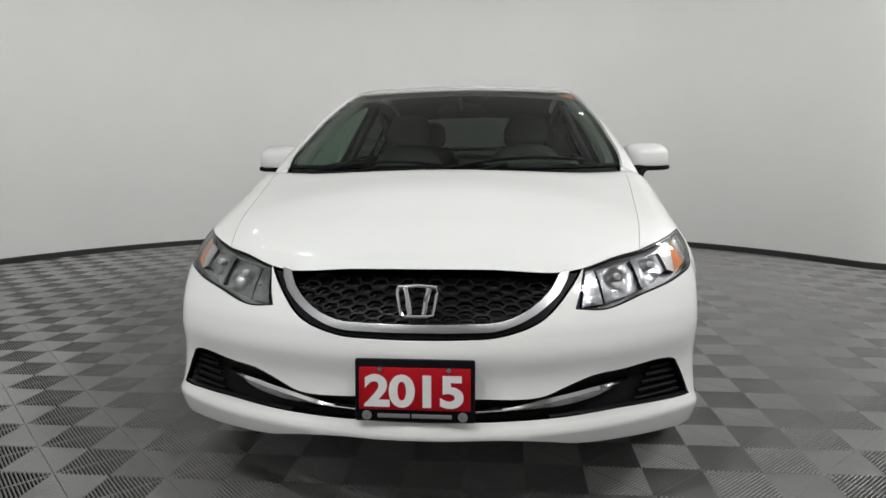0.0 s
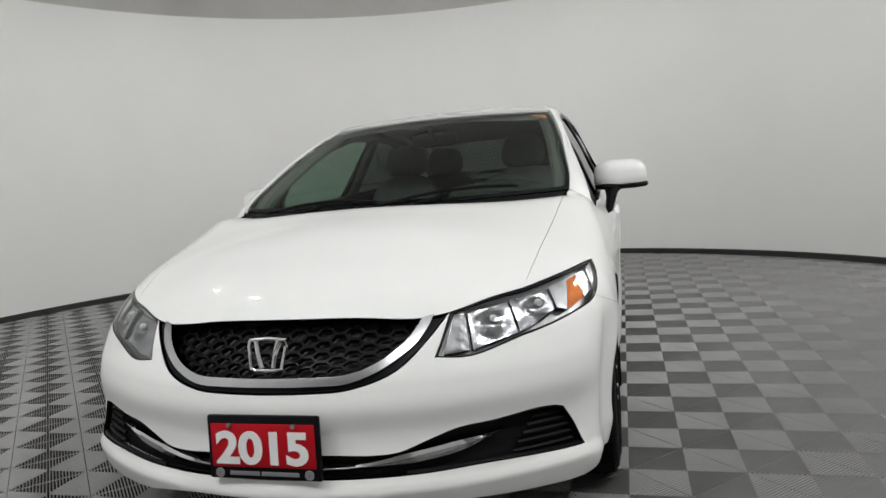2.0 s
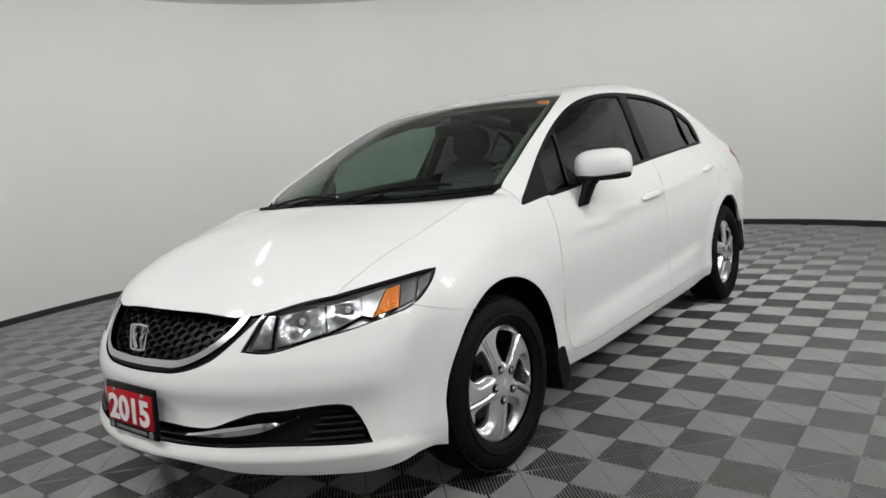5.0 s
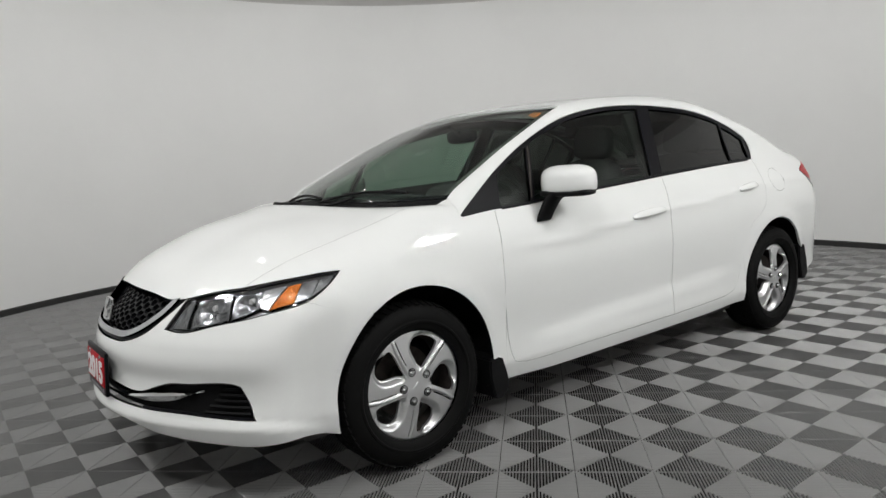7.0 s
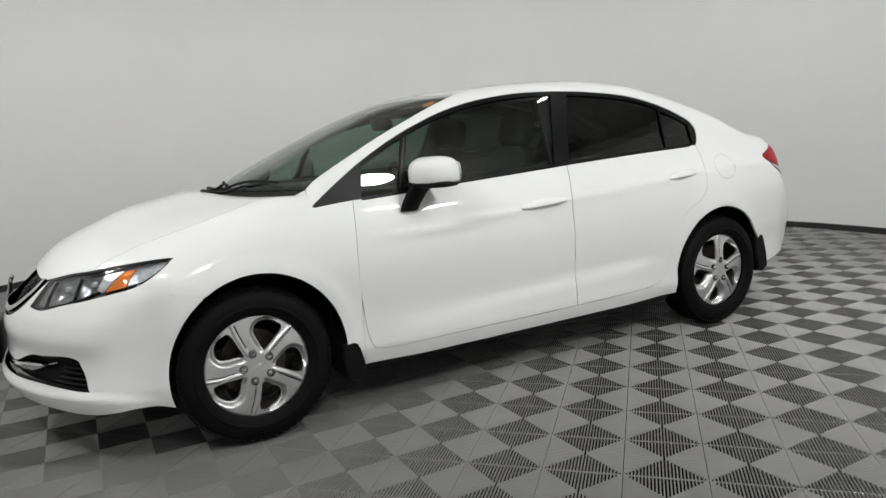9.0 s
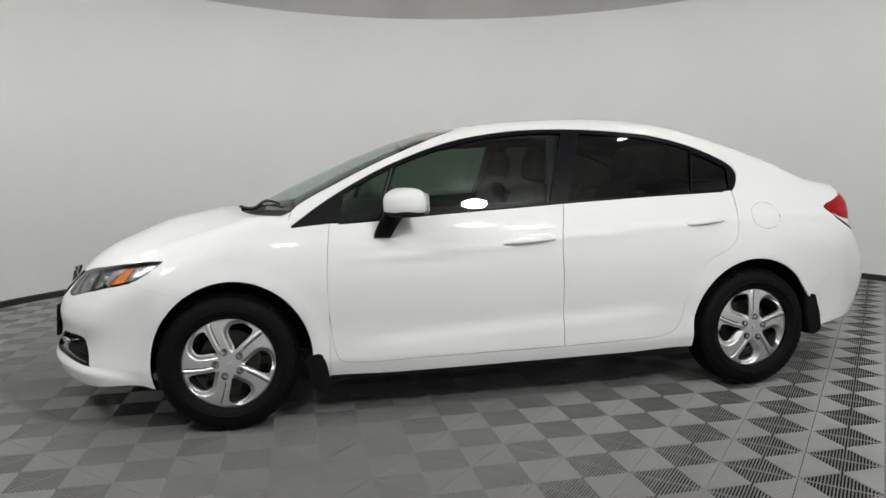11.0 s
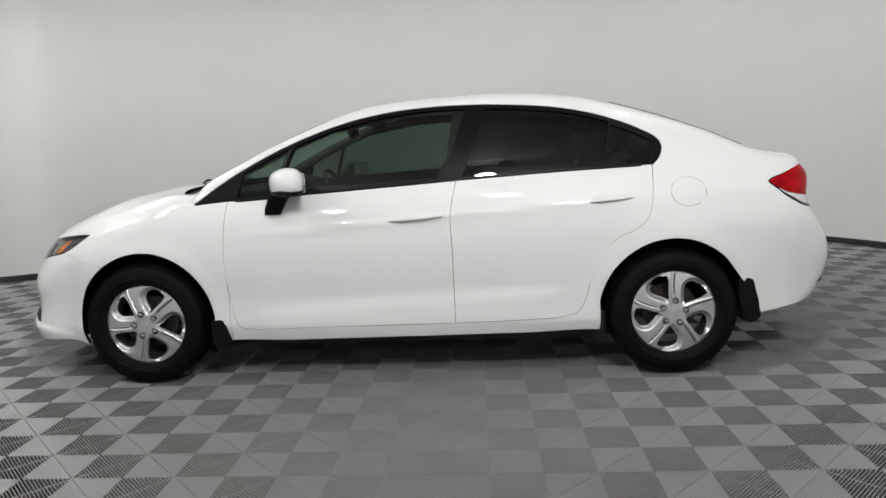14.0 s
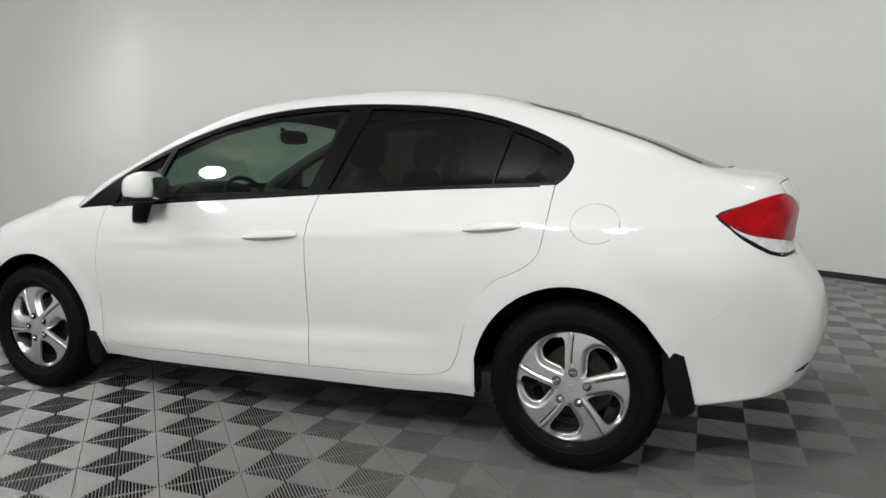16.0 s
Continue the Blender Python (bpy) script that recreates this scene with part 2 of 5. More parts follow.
BOW = curve((-0.9, 0.008), (-0.5, 0.110), (0, 0.310), (0.28, 0.356), (1, 0.152), (1.6, 0.012), (2.5, -0.063), (3.2, -0.162), (3.7, -0.185))
CROWN = curve((-0.8, 0.100), (-0.3, 0.151), (0, 0.077), (0.25, 0.008), (0.6, 0.032), (1, 0.071), (1.7, 0.064), (2.5, 0.065), (3.2, 0.036), (3.7, 0.048))
NOSE = curve((0.1, -0.777), (0.2, -0.851), (0.27, -0.893), (0.33, -0.907), (0.38, -0.890), (0.44, -0.881), (0.5, -0.888), (0.56, -0.873), (0.62, -0.839), (0.68, -0.801), (0.75, -0.742), (0.82, -0.656))
TAIL = curve((0.18, 3.430), (0.28, 3.431), (0.42, 3.520), (0.56, 3.556), (0.66, 3.540), (0.74, 3.494), (0.86, 3.434), (0.96, 3.443), (1.03, 3.417), (1.12, 3.461))
HUB_F, HUB_R = (0.022, 0.32), (2.66, 0.318)


def ease(t):
    t = np.clip(t, 0, 1)
    return t * t * (3 - 2 * t)


def smax(a, b, r):
    return np.maximum(a, b) + np.maximum(r - np.abs(a - b), 0) ** 2 / (4 * r)


def form(P):
    """Negative inside the car's outer skin, positive outside."""
    P = np.asarray(P, float)
    x, y, z = np.abs(P[..., 0]), P[..., 1], P[..., 2]
    ze = z - (BELT(y) - 0.98) * ease((z - 0.45) / 0.45)
    w = PLAN(y) * PROFILE(ze) * (1 - curve_narrow(y) * ease((z - 0.72) / 0.35))
    for cy, cz in (HUB_F, HUB_R):
        r = np.hypot(y - cy, z - cz)
        w = w + 0.010 * np.exp(-((r - 0.375) / 0.05) ** 2)
    w = w + 0.005 * np.exp(-((ze - 0.800 - 0.012 * y) / 0.022) ** 2) * ease((y - 0.3) / 0.6)
    top = CENTRE(y - BOW(y) * x * x) - CROWN(y) * x * x
    front = (NOSE(z) + 0.454 * x * x + 0.081 * x ** 4 - y) * 0.9
    rear = y - (TAIL(z) - 0.134 * x * x - 0.084 * x ** 4)
    soft = 0.05 + 0.08 * ease((0.35 - y) / 0.5) + 0.04 * ease((y - 2.9) / 0.4)
    return smax(smax(smax(x - w, z - top, soft), front, 0.07), rear, 0.065)


curve_narrow = curve((1.9, 0.0), (2.2, 0.012), (2.6, 0.045), (3.2, 0.065), (3.6, 0.07))


def cast(O, D, far=1.6):
    """Where rays from inside leave the skin."""
    O, D = np.asarray(O, float), np.asarray(D, float)
    lo, hi = np.zeros(len(O)), np.full(len(O), far)
    for _ in range(34):
        mid = (lo + hi) / 2
        out = form(O + D * mid[:, None]) > 0
        hi, lo = np.where(out, mid, hi), np.where(out, lo, mid)
    return O + D * lo[:, None]


def slope(P, h=0.003):
    g = np.stack([form(P + np.eye(3)[k] * h) - form(P - np.eye(3)[k] * h) for k in range(3)], -1)
    return g / np.linalg.norm(g, axis=-1, keepdims=True)


class Side:
    """Seen square from the car's left."""
    def uv(self, P):
        return P[:, 1:3].copy()

    def rays(self, q):
        o = np.full((len(q), 3), 0.12)
        o[:, 1:] = q
        return o, np.tile((1.0, 0, 0), (len(q), 1))


class Top:
    """Seen from above."""
    def uv(self, P):
        return P[:, :2].copy()

    def rays(self, q):
        o = np.full((len(q), 3), 0.55)
        o[:, :2] = q
        return o, np.tile((0, 0, 1.0), (len(q), 1))


class Wrap:
    """Rolled round a line along the car at (x, z)."""
    def __init__(self, x=0.25, z=0.6, r=0.6):
        self.x, self.z, self.r = x, z, r

    def uv(self, P):
        return np.stack([P[:, 1], self.r * np.arctan2(P[:, 2] - self.z, P[:, 0] - self.x)], 1)

    def rays(self, q):
        a = q[:, 1] / self.r
        o = np.stack([np.full(len(q), self.x), q[:, 0], np.full(len(q), self.z)], 1)
        return o, np.stack([np.cos(a), np.zeros(len(q)), np.sin(a)], 1)


class Drum:
    """Rolled round an upright line at y = y0; sign -1 looks at the nose, +1 at the tail."""
    def __init__(self, y0, sign=-1, r=0.9):
        self.y0, self.sign, self.r = y0, sign, r

    def uv(self, P):
        return np.stack([self.r * np.arctan2(P[:, 0], self.sign * (P[:, 1] - self.y0)), P[:, 2]], 1)

    def rays(self, q):
        a = q[:, 0] / self.r
        o = np.stack([np.zeros(len(q)), np.full(len(q), self.y0), q[:, 1]], 1)
        return o, np.stack([np.sin(a), self.sign * np.cos(a), np.zeros(len(q))], 1)


def on_side(pts, step=0.02):
    return cast(*Side().rays(spline(pts, step)))


def on_top(pts, step=0.02):
    return cast(*Top().rays(spline(pts, step)))


def on_nose(pts, y0=0.3, step=0.02):
    q = spline(pts, step)
    o = np.stack([q[:, 0], np.full(len(q), y0), q[:, 1]], 1)
    return cast(o, np.tile((0, -1.0, 0), (len(q), 1)))


def on_tail(pts, y0=2.6, step=0.02):
    q = spline(pts, step)
    o = np.stack([q[:, 0], np.full(len(q), y0), q[:, 1]], 1)
    return cast(o, np.tile((0, 1.0, 0), (len(q), 1)))


def near(pts, step=0.02):
    """A line through (x, y, z) points, drawn onto the skin along its slope."""
    P = spline(pts, step)
    for _ in range(6):
        P = P - slope(P) * form(P)[:, None]
    return P


# ---------------------------------------------------------------- panels cut from the form
from mathutils.geometry import delaunay_2d_cdt


def within(poly, q):
    a, b = poly, np.roll(poly, -1, 0)
    x, y = q[:, 0][:, None], q[:, 1][:, None]
    with np.errstate(divide="ignore", invalid="ignore"):
        hit = ((a[:, 1] > y) != (b[:, 1] > y)) & (x < (b[:, 0] - a[:, 0]) * (y - a[:, 1]) / (b[:, 1] - a[:, 1]) + a[:, 0])
    return hit.sum(1) % 2 == 1


def clearance(poly, q):
    a, b = poly, np.roll(poly, -1, 0)
    d = b - a
    t = np.clip(((q[:, None] - a) * d).sum(2) / np.maximum((d * d).sum(1), 1e-12), 0, 1)
    return np.linalg.norm(q[:, None] - a - t[..., None] * d, axis=2).min(1)


def inset(poly, g):
    """Moves a closed outline inwards by g."""
    area = 0.5 * np.sum(poly[:, 0] * np.roll(poly[:, 1], -1) - np.roll(poly[:, 0], -1) * poly[:, 1])
    p = poly if area > 0 else poly[::-1]
    d = np.roll(p, -1, 0) - np.roll(p, 1, 0)
    n = np.stack([-d[:, 1], d[:, 0]], 1) / np.maximum(np.linalg.norm(d, axis=1, keepdims=True), 1e-9)
    return p + g * n


def thin(poly, least=0.004):
    keep = [poly[0]]
    for p in poly[1:]:
        if np.linalg.norm(p - keep[-1]) > least:
            keep.append(p)
    if np.linalg.norm(keep[-1] - keep[0]) < least:
        keep.pop()
    return np.array(keep)


def panel(name, loop, view, material, parent, holes=(), sink=0.0, gap=0.0012, step=0.032, rim=0.014, side=1, label="", bulge=None, flange=0.0, lean=None, lit_rim=False):
    """A sheet of the car's skin inside a closed line, with a turned-in rim. sink: how far it lies below the skin. flange: how far a lip reaches under the neighbour. lean: the shading normals, where they differ. side -1: the other side's twin."""
    outer = inset(thin(view.uv(np.asarray(loop))), gap)
    inner = [inset(thin(view.uv(np.asarray(h))), -gap) for h in holes]
    lo, hi = outer.min(0), outer.max(0)
    gx, gy = np.meshgrid(np.arange(lo[0], hi[0], step), np.arange(lo[1], hi[1], step * 0.87))
    gx[1::2] += step / 2
    q = np.stack([gx.ravel(), gy.ravel()], 1)
    ok = within(outer, q) & (clearance(outer, q) > step * 0.45)
    for h in inner:
        ok &= ~within(h, q) & (clearance(h, q) > step * 0.45)
    rings = [outer] + inner
    pts, edges, start = [], [], 0
    for r in rings:
        pts += [tuple(p) for p in r]
        edges += [(start + k, start + (k + 1) % len(r)) for k in range(len(r))]
        start += len(r)
    pts += [tuple(p) for p in q[ok]]
    v, e, f, *_ = delaunay_2d_cdt([Vector(p) for p in pts], edges, [], 0, 1e-6)
    uv = np.array([tuple(p) for p in v])
    tri = np.array([t for t in f if len(t) == 3])
    mid = uv[tri].mean(1)
    ok = within(outer, mid)
    for h in inner:
        ok &= ~within(h, mid)
    tri = tri[ok]
    P = cast(*view.rays(uv))
    N = slope(P)
    P = P - N * sink
    if bulge is not None:
        b = bulge(P)
        grad = np.stack([(bulge(P + d) - b) / 0.002 for d in np.eye(3) * 0.002], 1)
        P = P + N * b[:, None]
        N = N - (grad - (grad * N).sum(1, keepdims=True) * N)
        N = N / np.linalg.norm(N, axis=1, keepdims=True)
    if lean is not None:
        N = lean(P)
    count = {}
    for t in tri:
        for a, b in ((t[0], t[1]), (t[1], t[2]), (t[2], t[0])):
            count.setdefault((min(a, b), max(a, b)), []).append((a, b, int(sum(t)) - a - b))
    faces, V, NN = [], list(P), list(N)
    a, b, c = P[tri[:, 0]], P[tri[:, 1]], P[tri[:, 2]]
    flip = (np.cross(b - a, c - a) * N[tri[:, 0]]).sum(1) < 0
    for t, fl in zip(tri, flip):
        faces.append((int(t[0]), int(t[2]), int(t[1])) if fl else tuple(int(i) for i in t))
    if rim:
        for owners in count.values():
            if len(owners) == 1:
                i, j, far = owners[0]
                k = len(V)
                d = P[j] - P[i]
                nn = np.cross(d, N[i])
                nn = nn / max(np.linalg.norm(nn), 1e-9)
                nn = nn if (nn * (P[i] - P[far])).sum() > 0 else -nn
                V += [P[i], P[j], P[j] - N[j] * rim, P[i] - N[i] * rim]
                NN += [nn] * 4
                quad = (k, k + 1, k + 2, k + 3)
                if lit_rim and (np.cross(d, -N[i]) * nn).sum() < 0:
                    quad = quad[::-1]
                faces.append(quad)
                if flange:
                    k = len(V)
                    deep = 0.0035 + 0.0004 * (len(name) % 7)
                    V += [P[i] - N[i] * deep, P[j] - N[j] * deep, P[j] - N[j] * deep + nn * flange, P[i] - N[i] * deep + nn * flange]
                    NN += [N[i], N[j], N[j], N[i]]
                    faces.append((k, k + 1, k + 2, k + 3))
    V, NN = np.array(V), np.array(NN)
    if side < 0:
        V, NN = V * (-1, 1, 1), NN * (-1, 1, 1)
        faces = [f[::-1] for f in faces]
    return mesh_object(name, V, faces, material, parent, label, NN)


def join(*lines):
    return np.concatenate([np.asarray(l) for l in lines])


def both(line):
    """A line from the middle outwards, with its mirror image before it."""
    line = np.asarray(line)
    return np.concatenate([line[::-1] * (-1, 1, 1), line[1:] if abs(line[0][0]) < 1e-6 else line])


# ---------------------------------------------------------------- lines on the skin of the left side
WIN_TOP = on_side([(0.280, 0.914), (0.403, 1.0), (0.523, 1.076), (0.686, 1.163), (0.855, 1.236), (1.027, 1.295), (1.2, 1.335), (1.437, 1.364), (1.734, 1.370), (2.032, 1.352),
                   (2.21, 1.326), (2.386, 1.279), (2.532, 1.220), (2.622, 1.165), (2.640, 1.122), (2.620, 1.072), (2.588, 1.041)])
WIN_BELT = on_side([(0.280, 0.914), (0.446, 0.929), (0.664, 0.941), (0.855, 0.956), (1.132, 0.972), (1.413, 0.988), (1.612, 1.0), (1.842, 1.012), (2.134, 1.026), (2.436, 1.036), (2.588, 1.041)])


def belt_between(a, b):
    return np.array([p for p in WIN_BELT if a < p[1] < b])


def arch(c, a, b, lo, hi, n=40):
    """The edge of a wheel opening from angle lo to hi, in degrees from rearward."""
    t = np.radians(np.linspace(lo, hi, n))
    q = np.stack([c[0] + a * np.cos(t), c[1] + b * np.sin(t)], 1)
    return cast(*Side().rays(q))


SCREEN_EDGE = near([(0.712, 0.300, 0.990), (0.703, 0.42, 1.055), (0.683, 0.556, 1.128), (0.642, 0.80, 1.240), (0.590, 1.05, 1.342), (0.572, 1.12, 1.364)])
HEADER = on_top([(0, 1.037), (0.2, 1.046), (0.4, 1.075), (0.572, 1.12)])
ROOF_EDGE = on_top([(0.572, 1.12), (0.562, 1.4), (0.558, 1.75), (0.555, 2.1), (0.550, 2.42)])
REAR_GLASS_TOP = on_top([(0, 2.53), (0.25, 2.51), (0.42, 2.47), (0.550, 2.42)])
REAR_GLASS_SIDE = near([(0.550, 2.42, 1.36), (0.582, 2.60, 1.30), (0.602, 2.80, 1.225), (0.614, 3.00, 1.14), (0.612, 3.09, 1.11)])
REAR_GLASS_LOW = on_top([(0, 3.19), (0.3, 3.175), (0.5, 3.135), (0.612, 3.09)])
COWL = on_top([(0, 0.118), (0.25, 0.138), (0.45, 0.19), (0.6, 0.25), (0.70, 0.300)])
HOOD_BACK = on_top([(0, 0.020), (0.25, 0.045), (0.45, 0.10), (0.62, 0.175), (0.700, 0.215)])
HOOD_SIDE = on_top([(0.700, 0.215), (0.696, 0.08), (0.685, -0.08), (0.671, -0.234), (0.654, -0.406), (0.634, -0.534)])
HOOD_FRONT = on_nose([(0, 0.718), (0.2, 0.716), (0.385, 0.706), (0.46, 0.716), (0.55, 0.738), (0.634, 0.7505)])
LAMP_TOP = near([(0.456, -0.667, 0.716), (0.54, -0.605, 0.737), (0.634, -0.534, 0.751), (0.731, -0.417, 0.772), (0.808, -0.258, 0.786)])
LAMP_LOW = near([(0.808, -0.258, 0.786), (0.821, -0.30, 0.752), (0.818, -0.396, 0.697), (0.740, -0.538, 0.663), (0.626, -0.64, 0.635), (0.510, -0.722, 0.607), (0.425, -0.757, 0.614)])
LAMP_IN = near([(0.425, -0.757, 0.614), (0.440, -0.71, 0.668), (0.456, -0.667, 0.716)])
SEAM = near([(0.818, -0.396, 0.697), (0.855, -0.321, 0.669), (0.873, -0.246, 0.647), (0.876, -0.180, 0.633)])
GRILLE_OUT = on_nose([(0, 0.551), (0.12, 0.552), (0.222, 0.557), (0.338, 0.594), (0.422, 0.675), (0.452, 0.716)])
CHROME_OUT = on_nose([(0, 0.569), (0.12, 0.569), (0.222, 0.573), (0.314, 0.606), (0.384, 0.658), (0.404, 0.688), (0.412, 0.712)])
CHROME_IN = on_nose([(0, 0.588), (0.12, 0.589), (0.221, 0.593), (0.296, 0.619), (0.360, 0.668), (0.384, 0.706)])
GRILLE_TOP = on_nose([(0, 0.716), (0.2, 0.714), (0.384, 0.706)])
BAND_TOP = on_nose([(0, 0.397), (0.156, 0.394), (0.28, 0.388), (0.335, 0.391), (0.411, 0.416), (0.48, 0.436), (0.557, 0.441), (0.685, 0.451), (0.730, 0.440), (0.748, 0.405), (0.778, 0.330)])
BAND_LOW = on_nose([(0.778, 0.330), (0.66, 0.336), (0.55, 0.340), (0.40, 0.337), (0.25, 0.337), (0.12, 0.338), (0, 0.338)])
LIP = near([(0, -0.89, 0.300), (0.21, -0.872, 0.298), (0.34, -0.833, 0.284), (0.40, -0.805, 0.272), (0.56, -0.722, 0.262), (0.774, -0.551, 0.250), (0.822, -0.350, 0.238)])
DOOR_F = [(0.470, 0.931, None), (0.463, 0.897), (0.447, 0.679), (0.453, 0.512), (0.476, 0.345), (0.498, 0.298), (0.55, 0.285), (0.837, 0.290), (1.594, 0.296, None)]
DOOR_MID = [(1.594, 0.296, None), (1.590, 0.645), (1.586, 0.84), (1.617, 0.999, None)]
DOOR_R = [(1.594, 0.296, None), (1.968, 0.304), (2.12, 0.311), (2.20, 0.335), (2.232, 0.38), (2.270, 0.509), (2.368, 0.679), (2.48, 0.738), (2.540, 0.79), (2.563, 0.88), (2.580, 1.040, None)]
ARCH_F = arch(HUB_F, 0.352, 0.371, -16, 123)
ARCH_F2 = arch(HUB_F, 0.352, 0.371, 123, 196)
ARCH_R = arch(HUB_R, 0.360, 0.371, 0, 190)


# ---------------------------------------------------------------- the car
car = new("car")
tagged(car, "white four-door saloon car parked on ribbed floor tiles", "car")


def sill_flare(P):
    """The lower doors and the rocker stand out below a crease that rises towards the back."""
    y, z = P[:, 1], P[:, 2]
    crease = 0.415 + 0.050 * (y - 0.5)
    return 0.013 * ease((crease - z) / 0.085) * ease((y - 0.47) / 0.30) * ease((2.27 - y) / 0.35)


def body_side(s):
    wrap = Wrap(0.22, 0.62)
    fd = on_side(DOOR_F)
    mid = on_side(DOOR_MID)
    rd = on_side(DOOR_R)
    part_door("front_door", join(fd, mid[1:], belt_between(0.47, 1.617)[::-1]), s)
    part_door("rear_door", join(rd, belt_between(1.617, 2.580)[::-1], mid[::-1]), s)
    # front wing
    low = on_side([(0.375, 0.222), (0.41, 0.222), (0.452, 0.222)])
    edge = on_side([(0.452, 0.222, None), (0.452, 0.42), (0.453, 0.512), (0.447, 0.679), (0.463, 0.897), (0.470, 0.931)])
    loop = join(SEAM, ARCH_F[::-1], low, edge,
                belt_between(0.285, 0.468)[::-1], near([(0.79, 0.283, 0.922), (0.755, 0.29, 0.955), (0.715, 0.298, 0.988)]),
                near([(0.705, 0.28, 0.985), (0.70, 0.225, 0.972)]), HOOD_SIDE, LAMP_TOP[LAMP_TOP[:, 0] > 0.645],
                LAMP_LOW[(LAMP_LOW[:, 1] > -0.392) & (LAMP_LOW[:, 0] > 0.80)])
    panel("front_wing", loop, wrap, PAINT, car, side=s, gap=0.0006, flange=0.006)
    # rocker under the doors
    sill = join(on_side([(0.4525, 0.40, None), (0.4525, 0.224, None), (1.2, 0.230), (2.306, 0.242, None), (2.300, 0.40, None)]),
                on_side([(2.278, 0.512, None), (2.270, 0.509), (2.232, 0.38), (2.20, 0.335), (2.12, 0.311), (1.968, 0.304), (1.594, 0.296), (0.837, 0.290), (0.55, 0.285), (0.498, 0.298), (0.476, 0.345), (0.4535, 0.49)]))
    panel("rocker_panel", sill, Side(), PAINT, car, side=s, gap=0.0003, flange=0.006, sink=0.0008, bulge=sill_flare)
    # pillars, roof rail and rear quarter in one pressing
    up = join(near([(0.79, 0.290, 0.925), (0.757, 0.298, 0.958)]), SCREEN_EDGE, ROOF_EDGE[1:], REAR_GLASS_SIDE[1:],
              near([(0.625, 3.15, 1.085), (0.64, 3.23, 1.05), (0.635, 3.30, 1.025), (0.62, 3.345, 1.012)]),
              near([(0.70, 3.285, 1.0), (0.74, 3.22, 0.977), (0.778, 3.13, 0.941), (0.799, 3.21, 0.872), (0.775, 3.295, 0.820), (0.737, 3.336, 0.81)]),
              near([(0.765, 3.29, 0.78), (0.80, 3.20, 0.68), (0.82, 3.12, 0.59), (0.838, 3.05, 0.53), (0.852, 3.0, 0.465)]))
    down = join(ARCH_R[9:], on_side([(2.300, 0.245, None), (2.293, 0.41, None), (2.270, 0.509), (2.368, 0.679), (2.48, 0.738), (2.540, 0.79), (2.563, 0.88), (2.582, 1.036)]),
                WIN_TOP[::-1][1:])
    ribbon("joint_backing", SEAM, 0.022, 0.0030, s)
    ribbon("joint_backing", near([(0.805, 0.281, 0.908), (0.79, 0.286, 0.923), (0.756, 0.294, 0.957), (0.714, 0.299, 0.988)]), 0.022, 0.0024, s)
    patch = join(arch(HUB_F, 0.354, 0.373, 121, 143, 12), arch(HUB_F, 0.43, 0.45, 143, 121, 12))
    panel("joint_backing", patch, Side(), PAINT, car, side=s, sink=0.0035, gap=0, rim=0)
    ribbon("joint_backing", HOOD_SIDE, 0.020, 0.0042, s)
    ribbon("joint_backing", on_side([(2.298, 0.26), (2.293, 0.41), (2.270, 0.509)]), 0.024, 0.0032, s)
    ribbon("joint_backing", near([(0.737, 3.336, 0.81), (0.765, 3.29, 0.78), (0.80, 3.20, 0.68), (0.82, 3.12, 0.59), (0.838, 3.05, 0.53), (0.848, 3.015, 0.485)]), 0.020, 0.0026, s)
    panel("body_side", join(up, down), Wrap(0.1, 0.72), PAINT, car, side=s, gap=0.0003, lit_rim=True)


def part_door(name, loop, s):
    ob = panel(name, loop, Side(), PAINT, car, side=s, gap=0.0014, rim=0.02, flange=0.006, bulge=sill_flare)
    rear = name == "rear_door"
    y0, y1, z = (2.262, 2.478, 0.890) if rear else (1.284, 1.548, 0.830)
    lift = [-0.004, 0.005, 0.010, 0.012, 0.0125, 0.012, 0.010, 0.005, -0.004]
    at = np.linspace(0, 1, 9)
    base = cast(*Side().rays(np.stack([y0 + (y1 - y0) * at, z - 0.008 + 0.016 * at], 1)))
    nrm = slope(base)
    line = spline([tuple(b + k * n) for b, n, k in zip(base, nrm, lift)], 0.010)
    bm = bmesh.new()
    rows = []
    for i, p in enumerate(line):
        t = i / (len(line) - 1)
        hgt = 0.007 + 0.011 * math.sin(math.pi * t) ** 0.6
        row = []
        for k in range(16):
            a = 2 * math.pi * k / 16
            c, q = math.cos(a), math.sin(a)
            c, q = math.copysign(abs(c) ** 0.6, c), math.copysign(abs(q) ** 0.8, q)
            row.append(bm.verts.new((s * (p[0] + 0.010 * c - 0.006 * q), p[1], p[2] + hgt * q)))
        rows.append(row)
    for a, b in zip(rows, rows[1:]):
        for k in range(16):
            bm.faces.new((a[k], a[(k + 1) % 16], b[(k + 1) % 16], b[k]))
    bm.faces.new(rows[0])
    bm.faces.new(rows[-1][::-1])
    part("door_handle", bm, PAINT, ob, smooth=60)
    return ob


def pane_lean(P):
    """The even curve of the side glass: leaning in further towards the roof, turning a little from front to back."""
    nz = np.interp(P[:, 2], [0.93, 1.33], [0.33, 0.56])
    n = np.stack([np.sqrt(1 - nz * nz), 0.07 * (P[:, 1] - 1.5) + 0.18 * np.maximum(0, 0.86 - P[:, 1]), nz], 1)
    return n / np.linalg.norm(n, axis=1, keepdims=True)


